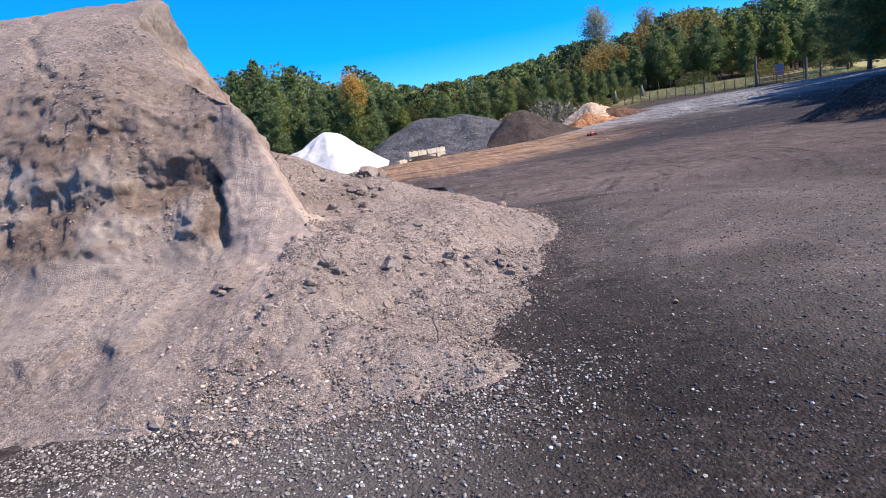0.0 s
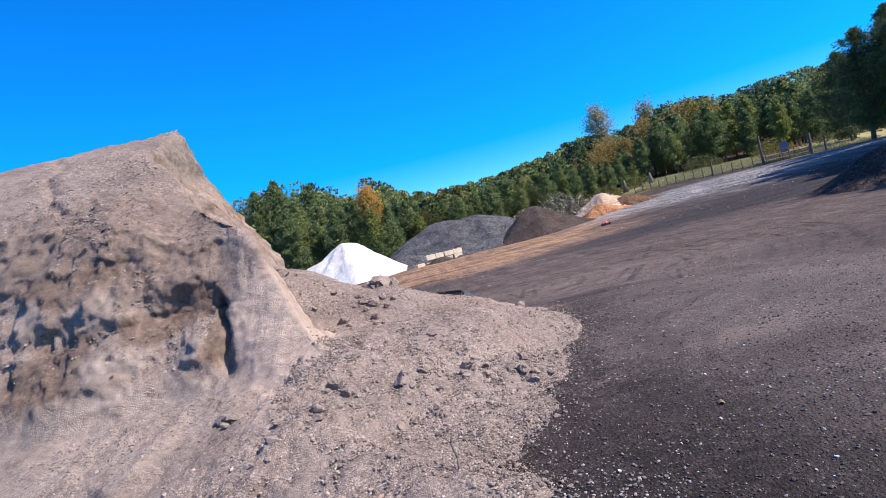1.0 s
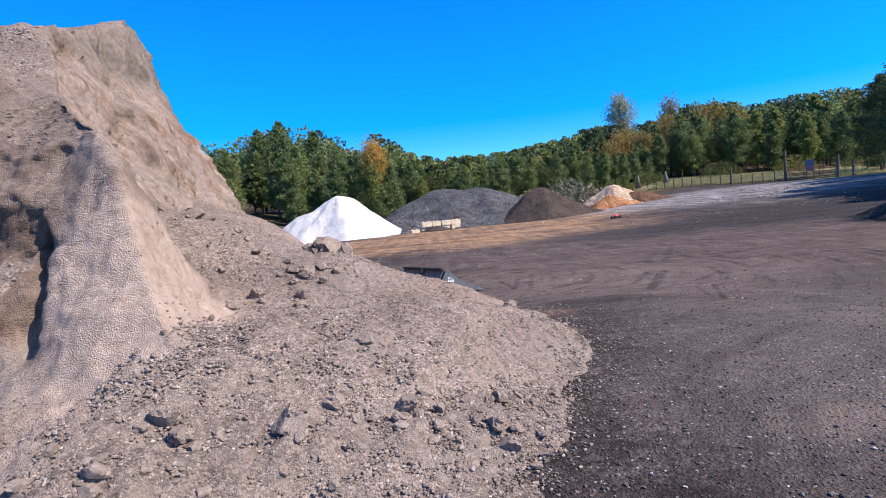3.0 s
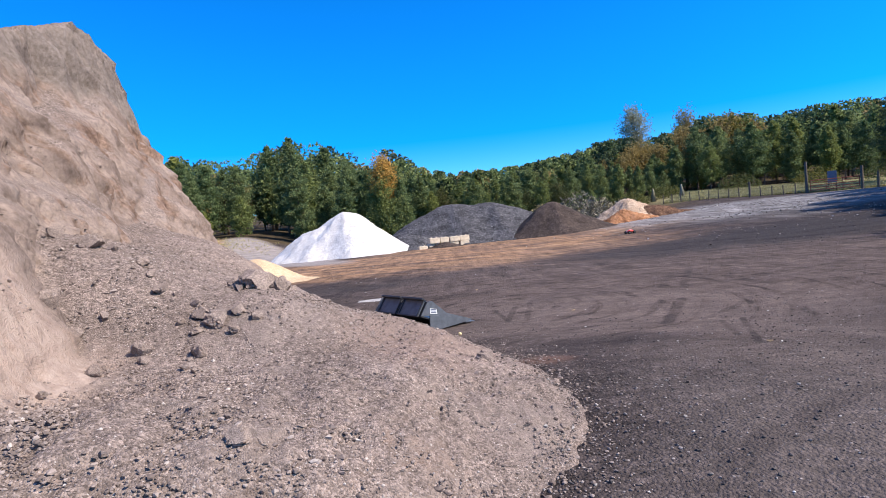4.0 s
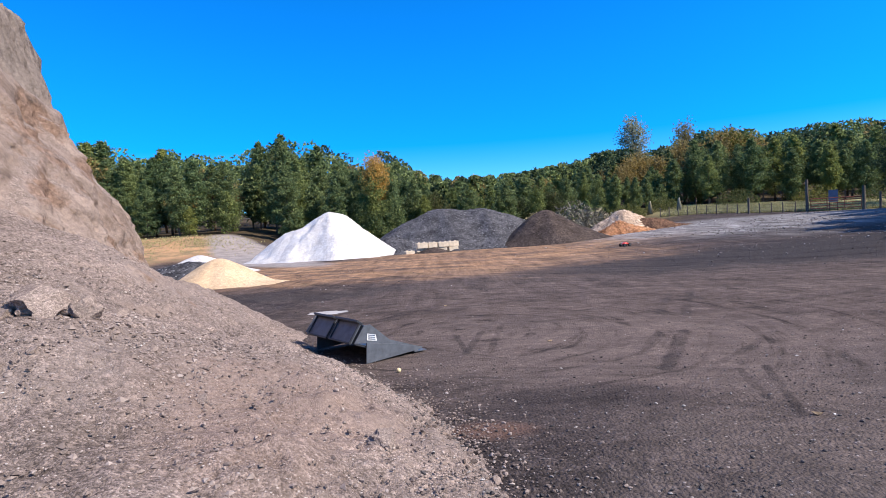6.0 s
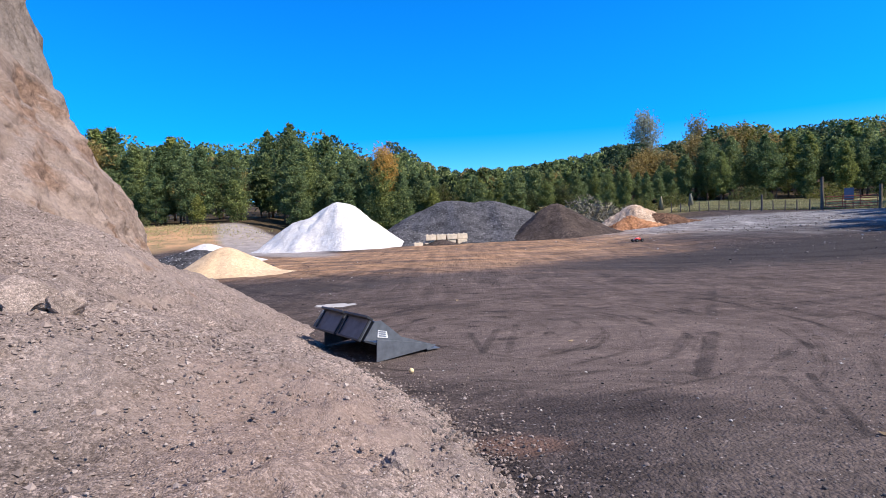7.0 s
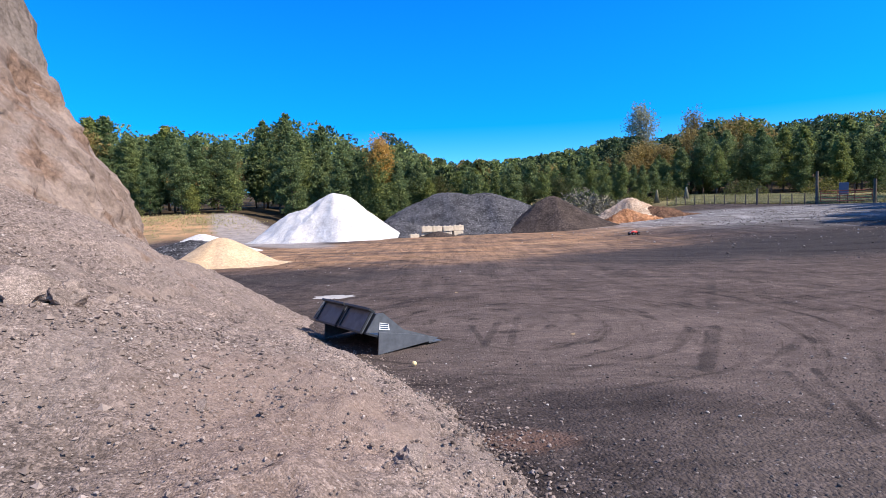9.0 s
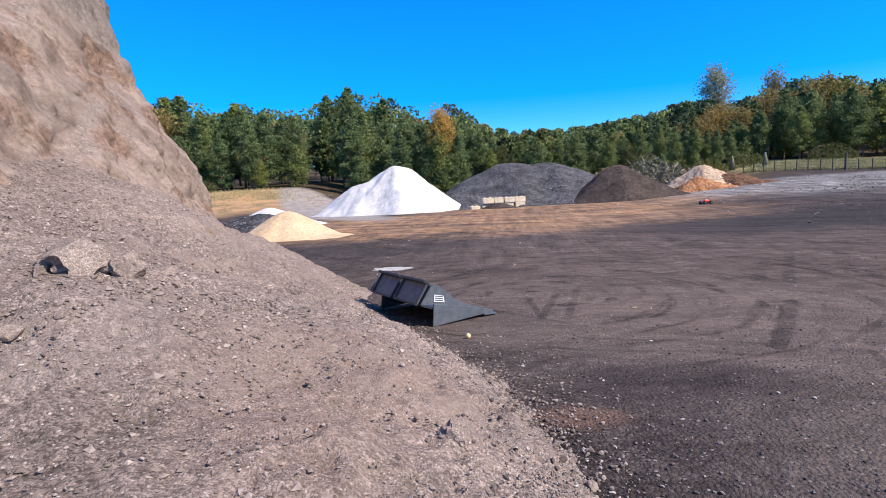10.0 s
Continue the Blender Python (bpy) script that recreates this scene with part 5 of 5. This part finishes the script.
def broad_parts(height, seed, wide=0.36, count=1700, size=0.25, low=0.25):
    """Trunk with forking limbs, and crown, of a broad-leaved tree."""
    r2 = np.random.default_rng(seed)
    bm = bmesh.new()
    r0 = height * 0.016
    tube(bm, (0, 0, 0), (0.1, 0.05, height * 0.45), r0, r0 * 0.6, 7)
    tube(bm, (0.1, 0.05, height * 0.45), (0.0, 0.1, height * 0.9), r0 * 0.6, r0 * 0.12, 6)
    tips = []
    for k in range(26):
        u = k / 25
        h = height * (low + 0.6 * u)
        ang = k * 2.4 + r2.uniform(-0.4, 0.4)
        reach = height * wide * (math.sin(math.pi * (0.15 + 0.8 * u)) ** 0.7) * r2.uniform(0.6, 1.1)
        root = Vector((0.05, 0.05, h * 0.85))
        end = root + Vector((math.cos(ang) * reach, math.sin(ang) * reach, height * 0.2 * r2.uniform(0.5, 1.1)))
        tube(bm, root, end, r0 * 0.28, 0.012, 4)
        for q in range(int(count / 26)):
            f = r2.uniform(0.3, 1.05)
            p = root.lerp(end, f)
            j = 0.055 * height
            dx, dy, dz = np.clip(r2.standard_normal(3), -1.6, 1.6) * j
            tips.append((p.x + dx, p.y + dy, p.z + dz))
    cv, cf = tufts(np.array(tips), size, 5, seed + 1, 0.34, 0.2, True)
    return bm, cv, cf


def tree(name, parts_of, leaf, label, category, m, group=""):
    bm, cv, cf = parts_of
    ob = thing(name, m, label, category, group)
    part("trunk", bm, M_BARK, ob, "", True)
    crown = new("crown", mesh_of("crown", cv, cf, leaf, False))
    crown.parent = ob
    return ob


PINE_LABEL = "tall green pine at the edge of the wood"
pines = [tree("pine_tree", pine_parts(10.0 + 0.8 * (k % 3), 300 + 11 * k, 0.06 + 0.05 * (k % 4), 0.165 + 0.02 * (k % 3), 3600 if k < 6 else 1700, 0.28 if k < 6 else 0.38, 0.22 if k < 6 else 0.28), M_PINE, PINE_LABEL, "pine tree", Matrix(), "pines of the wood") for k in range(10)]
# pines seen from their shaded side; the needle colour carries that shade
yard_pines = [tree("pine_tree", pine_parts(10.5, 470 + 7 * k, 0.10, 0.24, 5600, 0.24, 0.15), M_PINE_SHADE, "dense pine beside the gravel yard, shade painted into its needles", "pine tree", Matrix(), "pines beside the yard") for k in range(3)]
young = [tree("pine_tree", pine_parts(6.5, 400 + 13 * k, 0.05, 0.26, 1700, 0.22), M_PINE, "bushy young pine at the edge of the wood", "pine tree", Matrix(), "pines of the wood") for k in range(2)]
broads = [tree("broadleaf_tree", broad_parts(10.0, 500 + 17 * k), M_BROAD, "round-crowned olive-green broadleaf tree in the wood", "broadleaf tree", Matrix(), "broadleaf trees of the wood") for k in range(2)]
ochres = [tree("broadleaf_tree", broad_parts(10.0, 540 + 17 * k, 0.30), M_OLEAF, "broadleaf tree turning ochre in autumn", "broadleaf tree", Matrix(), "autumn trees of the wood") for k in range(2)]


def stand(proto, x, y, scale, turn, first):
    m = Matrix.LocRotScale((x, y, float(land(x, y)) - 0.05), Euler((0, 0, turn)), None)
    s = Matrix.Diagonal((scale, scale, scale, 1))
    if first:
        proto.matrix_world = m @ s
        return proto
    ob = copy_thing(proto, m)
    ob.scale = (scale, scale, scale)
    return ob


planted = set()


def plant(proto, x, y, scale, turn):
    ob = stand(proto, x, y, scale, turn, proto.name not in planted)
    planted.add(proto.name)
    return ob


r3 = np.random.default_rng(11)
# height of the wood's crown line: bearing from the yard's south end, and rise, both in degrees
CROWN_LINE = ((-34, 9.2), (-28.7, 8.5), (-26.1, 8.4), (-23.0, 7.5), (-20.6, 7.3), (-18.1, 7.9), (-15.0, 8.5), (-11.8, 8.4), (-9.7, 7.5), (-8.2, 6.6), (-5.3, 7.6), (-3.2, 5.7), (0.1, 4.5), (6.4, 4.5), (12.1, 5.1), (14.9, 5.8),
              (16.6, 6.1), (20.8, 5.7), (22.9, 6.4), (25.4, 7.1), (27.8, 6.8), (29.1, 6.1), (33.1, 6.3), (36.0, 6.3), (45.0, 5.8))


def crown_top(x, y):
    """Height above datum that the wood's crowns reach at a place."""
    rise = np.interp(math.degrees(math.atan2(x, y - 2.0)), [a for a, _ in CROWN_LINE], [b for _, b in CROWN_LINE])
    return 1.55 + math.hypot(x, y - 2.0) * math.tan(radians(float(rise)))


# left wood behind the bank and the white sand, then behind the stockpiles, then behind the fence
ROWS = [  # from x, to x, y at each end, spacing, share of the crown line, whether nearest
    (-64, -27, 66, 69, 2.7, 0.80, True), (-66, -25, 70, 74, 1.9, 0.92, True), (-62, -18, 77, 83, 2.0, 1.0, False),
    (-20, -4, 70, 72, 2.8, 0.80, True), (-23, -3, 75, 77, 2.1, 0.93, True), (-26, -4, 83, 86, 2.3, 1.0, False),
    (-4, 9, 74, 76, 2.6, 0.78, True), (-4, 12, 81, 83, 2.2, 0.90, False),
    (6, 31, 76, 83, 2.6, 0.62, True), (8, 34, 84, 90, 2.2, 0.76, True), (4, 40, 95, 101, 2.6, 0.88, False),
    (30, 68, 88, 74, 2.8, 0.80, True), (33, 74, 94, 80, 2.2, 0.93, True), (36, 84, 102, 90, 2.6, 1.0, False),
]
for x0, x1, y0, y1, gap, share, front in ROWS:
    count = int((x1 - x0) / gap)
    for k in range(count):
        u = (k + r3.uniform(0.2, 0.8)) / count
        x, y = x0 + (x1 - x0) * u, y0 + (y1 - y0) * u + r3.uniform(-1.6, 1.6)
        roll = r3.uniform()
        tall_to = 1.55 + (crown_top(x, y) - 1.55) * share * r3.uniform(0.74, 1.07) - float(land(x, y))
        sc = max(tall_to, 4.0) / 10.6
        if roll < 0.82:
            plant(pines[int(r3.integers(6))] if front else pines[6 + int(r3.integers(4))], x, y, sc, r3.uniform(0, 6.28))
        elif roll < 0.90:
            plant(young[int(r3.integers(2))], x, y - 1, sc, r3.uniform(0, 6.28))
        elif roll < 0.96:
            plant(broads[int(r3.integers(2))], x, y, sc, r3.uniform(0, 6.28))
        else:
            plant(ochres[int(r3.integers(2))], x, y, sc, r3.uniform(0, 6.28))
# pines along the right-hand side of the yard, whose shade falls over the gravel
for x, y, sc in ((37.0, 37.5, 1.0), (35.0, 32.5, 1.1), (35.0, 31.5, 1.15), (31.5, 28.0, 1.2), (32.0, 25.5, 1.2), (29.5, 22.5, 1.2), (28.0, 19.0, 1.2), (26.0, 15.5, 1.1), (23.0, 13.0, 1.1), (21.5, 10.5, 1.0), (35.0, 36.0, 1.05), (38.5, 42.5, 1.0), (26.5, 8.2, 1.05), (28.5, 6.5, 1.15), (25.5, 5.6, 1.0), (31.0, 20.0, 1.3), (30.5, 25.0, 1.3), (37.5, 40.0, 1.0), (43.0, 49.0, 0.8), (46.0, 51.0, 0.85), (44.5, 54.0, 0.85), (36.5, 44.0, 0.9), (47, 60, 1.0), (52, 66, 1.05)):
    plant(yard_pines[int(r3.integers(3))], x, y, sc, r3.uniform(0, 6.28))

for x, y, sc in ((32.0, 99, 1.0), (34.0, 101, 1.06), (36.0, 98, 0.98), (38.5, 102, 1.0), (30.0, 97, 0.86), (43.0, 104, 1.16), (50.0, 101, 1.12), (54.0, 103, 1.12), (28.0, 101, 0.8), (47.0, 98, 1.05)):
    plant(ochres[int(r3.integers(2))], x, y, sc * (crown_top(x, y) - float(land(x, y))) / 10.5, r3.uniform(0, 6.28))
tree("autumn_tree", broad_parts(9.0, 611, 0.17, 3000, 0.16, 0.62), M_YLEAF, "bright orange-yellow autumn tree among the pines", "broadleaf tree", pose(-7.9, 71.4, float(land(-7.9, 71.4)), 0, 0, 20))
for x, y, sc in ((-9.4, 70.6, 0.86), (-8.2, 70.0, 0.90), (-7.0, 70.3, 0.84), (-5.8, 70.6, 0.9)):
    plant(young[int(r3.integers(2))], x, y, sc, r3.uniform(0, 6.28))
tree("tall_thin_tree", broad_parts(13.7, 621, 0.20, 2600, 0.24, 0.60), M_GLEAF, "tall thin grey-leaved tree rising above the wood", "broadleaf tree", pose(38.3, 115.7, float(land(38.3, 115.7)), 0, 0, 0))
tree("tall_thin_tree", broad_parts(13.5, 631, 0.20, 1800, 0.24, 0.5), M_OLEAF, "tall sparse ochre tree rising above the wood", "broadleaf tree", pose(48.5, 116.0, float(land(48.5, 116)), 0, 0, 0))


def far_wood(name, spots, leaf, label, seed, tufts_each=190, size=0.60):
    """Crowns of the distant wood on the hill, as one mass of leaf clusters."""
    r2 = np.random.default_rng(seed)
    pts = []
    for x, y, h in spots:
        z = float(land(x, y))
        u = r2.uniform(0.2, 1.0, tufts_each)
        rad = 0.24 * h * np.sqrt(np.clip(1.02 - (2 * (u - 0.45)) ** 2 * 0.8, 0.05, 1)) * np.sqrt(r2.uniform(0.2, 1, tufts_each))
        a = r2.uniform(0, 2 * np.pi, tufts_each)
        pts.append(np.stack([x + rad * np.cos(a), y + rad * np.sin(a), z + h * u], 1))
    cv, cf = tufts(np.concatenate(pts), size, 3, seed + 3, 0.36, 0.0, True)
    ob = new(name, mesh_of(name, cv, cf, leaf, False))
    return tagged(ob, label, "wood", kind="stuff")


spots, spots2, spots3 = [], [], []
for k in range(900):
    y = 100 + 170 * r3.uniform() ** 1.2
    x = r3.uniform(-0.75 * y, 0.95 * y)
    h = (crown_top(x, y) - float(land(x, y))) * r3.uniform(0.74, 1.03)
    if 5.0 < h < 19.0:
        (spots2 if r3.uniform() > 0.88 else spots3 if r3.uniform() < 0.25 + 0.5 * (x > 0.22 * y) else spots).append((x, y, h))
far_wood("distant_wood", spots, M_PINE, "distant dark green wood covering the hill", 701)
# shade colour on part of the hill's pines, mostly to the right
far_wood("distant_wood", spots3, M_PINE_SHADE, "pines of the distant wood with shade painted into their needles", 721)
far_wood("distant_wood", spots2, M_OLEAF, "autumn-coloured trees scattered through the distant wood", 711)

# undergrowth and dry brush at the wood's edge
def brush(name, x, y, r, h, count, leaf, label, seed, size=0.3):
    r2 = np.random.default_rng(seed)
    a, d = r2.uniform(0, 2 * np.pi, count), r * np.sqrt(r2.uniform(0, 1, count))
    px, py = x + d * np.cos(a), y + 0.7 * d * np.sin(a)
    pz = land(px, py) + h * r2.uniform(0, 1, count) * (1 - (d / r) ** 2 * 0.7)
    cv, cf = tufts(np.stack([px, py, pz], 1), size, 4, seed, 0.14, -0.5)
    ob = new(name, mesh_of(name, cv, cf, leaf, False))
    return tagged(ob, label, "bush")


for k, (x, y, r, h) in enumerate(((14.5, 66, 3.2, 3.6), (11.0, 68, 2.6, 2.8), (17.5, 69, 2.4, 2.4), (8.0, 70, 2.4, 2.4), (20.5, 68.5, 2.0, 1.8))):
    brush("dry_brush", x, y, r, h, 420, M_TWIG, "leafless grey-brown brush at the wood's edge", 801 + k, 0.42)
for k, (x, y, r, h) in enumerate(((-37, 66, 3.2, 1.8), (-15, 72, 3.0, 2.2), (-9, 72, 2.6, 2.0), (-3, 72, 3.0, 2.4), (30, 80, 2.5, 1.8), (24, 77, 2.5, 2.0), (40, 80, 3, 2.4), (48, 76, 3, 2.4), (56, 74, 3, 2.6))):
    brush("bush", x, y, r, h, 800, M_BROAD, "low green undergrowth below the pines", 821 + k, 0.2)


def grass(name, count, place, label, seed, size):
    r2 = np.random.default_rng(seed)
    px, py = place(r2, count)
    cv, cf = tufts(np.stack([px, py, land(px, py) + 0.04], 1), size, 4, seed, 0.10, -1.2)
    ob = new(name, mesh_of(name, cv, cf, M_GRASS, False))
    return tagged(ob, label, "grass", kind="stuff")


def fence_at(u):
    return 26.5 + 10.4 * u, 72.0 - 11.8 * u


def meadow(r2, count):
    u, d = r2.uniform(0, 1.9, count), r2.uniform(0, 1, count) ** 1.4 * 14
    return 26.5 + 10.4 * u + 0.6 * d, 72.0 - 9 * u + d + 0.3


grass("meadow_grass", 9000, meadow, "dry yellow-green meadow grass behind the fence", 901, 0.30)
grass("bank_grass", 1500, lambda r2, c: (-28 + r2.normal(0, 4.5, c), 59 + r2.normal(0, 3.0, c)), "dry tufted grass on the bank by the track", 911, 0.15)

# ---- fence, gate, posts ----
fence = thing("fence", Matrix(), "weathered wooden post and wire fence along the meadow", "fence")
for k in range(15):
    x, y = fence_at(k / 14)
    big = k in (9, 14)
    bm = bmesh.new()
    tube(bm, (x, y, float(land(x, y)) - 0.1), (x + 0.03 * math.sin(k * 3), y, float(land(x, y)) + (1.75 if big else 1.15)), 0.12 if big else 0.065, 0.11 if big else 0.055, 8)
    part("post", bm, M_WOOD, fence)
for h in (0.35, 0.65, 0.95):
    bm = bmesh.new()
    for k in range(14):
        (x0, y0), (x1, y1) = fence_at(k / 14), fence_at((k + 1) / 14)
        tube(bm, (x0, y0, float(land(x0, y0)) + h), (x1, y1, float(land(x1, y1)) + h), 0.012, 0.012, 4)
    part("wire", bm, M_WOOD, fence)

gx0, gy0 = 37.1, 60.1
gate = thing("gate", pose(gx0, gy0, float(land(gx0, gy0)), 0, 0, -32), "rusty red tubular steel gate, closed", "gate")
for h in (0.3, 0.55, 0.8, 1.05, 1.3):
    part("rail", tube(bmesh.new(), (0, 0, h), (4.2, 0, h), 0.035, 0.035, 8), M_GATE, gate)
for q in (0.05, 1.4, 2.8, 4.15):
    part("stile", tube(bmesh.new(), (q, 0, 0.28), (q, 0, 1.33), 0.035, 0.035, 8), M_GATE, gate)


def pole(x, y, h, r, label, name="gate_post"):
    bm = bmesh.new()
    z = float(land(x, y))
    tube(bm, (x, y, z - 0.2), (x + 0.02, y, z + h), r, r * 0.85, 10)
    ob = part(name, bm, M_WOOD)
    return tagged(ob, label, "post")


pole(36.9, 60.3, 3.3, 0.14, "tall weathered wooden post at the gate")
pole(40.8, 57.8, 2.3, 0.15, "stout wooden gate post")
pole(41.8, 57.0, 1.6, 0.12, "short wooden post beside the gate")
sign = thing("sign", pose(39.5, 60.2, float(land(39.5, 60.2)), 0, 0, -32), "blue-grey notice board on two posts by the gate", "sign")
part("board", box(bmesh.new(), -0.4, 0.4, -0.02, 0.02, 0.9, 2.1, Matrix(), 0.01), M_SIGN, sign)
for q in (-0.32, 0.32):
    part("leg", box(bmesh.new(), q - 0.04, q + 0.04, 0.02, 0.09, -0.1, 2.0, Matrix(), 0.005), M_WOOD, sign)
for k, (x, y) in enumerate(((27.3, 77.5), (30.5, 76.0))):
    bm = bmesh.new()
    tube(bm, (x, y, float(land(x, y))), (x, y, float(land(x, y)) + 1.7), 0.45, 0.05, 9)
    r4 = np.random.default_rng(50 + k)
    for v in bm.verts:
        v.co += Vector(r4.normal(0, 0.04, 3))
    ob = part("young_conifer", bm, M_TWIG, None, "", True)
    tagged(ob, "small grey-green cone-shaped conifer in the meadow", "conifer", "small conifers")

# ---- small things on the yard ----
bm = bmesh.new()
bmesh.ops.create_icosphere(bm, subdivisions=2, radius=0.026)
fruit = part("yellow_fruit", bm, M_YELLOW, None, "", True)
fruit.location = (-0.36, 8.36, float(rough_land(-0.36, 8.36)) + 0.022)
tagged(fruit, "small round yellow fruit lying near the loader bucket", "fruit")
ring = np.linspace(0, 2 * np.pi, 40, endpoint=False)
rad = 1 + 0.25 * fbm(np.cos(ring) * 2, np.sin(ring) * 2, 0, 1.0, 3, 93)
px, py = -2.15 + 0.42 * rad * np.cos(ring), 13.75 + 0.26 * rad * np.sin(ring)
pv = np.concatenate([np.stack([px, py, rough_land(px, py) + 0.004], 1), [[-2.15, 13.75, float(rough_land(-2.15, 13.75)) + 0.02]]])
pf = np.array([[k, (k + 1) % 40, 40] for k in range(40)])
dust = new("lime_patch", mesh_of("lime_patch", pv, pf, M_PUDDLE))
tagged(dust, "thin patch of spilled pale lime on the yard", "spill")

bm = bmesh.new()
for k, (p, q) in enumerate((((0, 0, -0.03), (0.01, 0.05, 0.07)), ((0.01, 0.05, 0.07), (-0.015, 0.11, 0.155)), ((-0.015, 0.11, 0.155), (0.01, 0.15, 0.21)), ((-0.015, 0.11, 0.155), (-0.05, 0.14, 0.19)))):
    tube(bm, p, q, 0.011 - 0.002 * k, 0.009 - 0.002 * k, 6)
stick = part("stick", bm, M_WOOD, None, "", True)
stick.location = (-1.36, 1.27, float(surface(-1.36, 1.27)))
tagged(stick, "short dark forked stick stuck in the heap's lower slope", "stick")
for k, (x, y) in enumerate(((0.11, 13.48), (0.60, 1.62), (2.6, 6.4), (1.4, 9.6))):
    bm = bmesh.new()
    ring = [bm.verts.new((0.032 * math.cos(t) * (1 + 0.25 * math.cos(3 * t)), 0.022 * math.sin(t), 0.008 * math.cos(2 * t))) for t in np.linspace(0, 2 * math.pi, 12, endpoint=False)]
    mid = bm.verts.new((0, 0, 0.008))
    for i in range(12):
        bm.faces.new((mid, ring[i], ring[(i + 1) % 12]))
    bmesh.ops.solidify(bm, geom=list(bm.faces), thickness=0.002)
    leaf = part("fallen_leaf", bm, M_DRYLEAF)
    leaf.matrix_world = pose(x, y, float(rough_land(x, y)) + 0.014, 6, 4, 70 * k)
    tagged(leaf, "curled tan leaf fallen on the yard", "leaf", "fallen leaves")
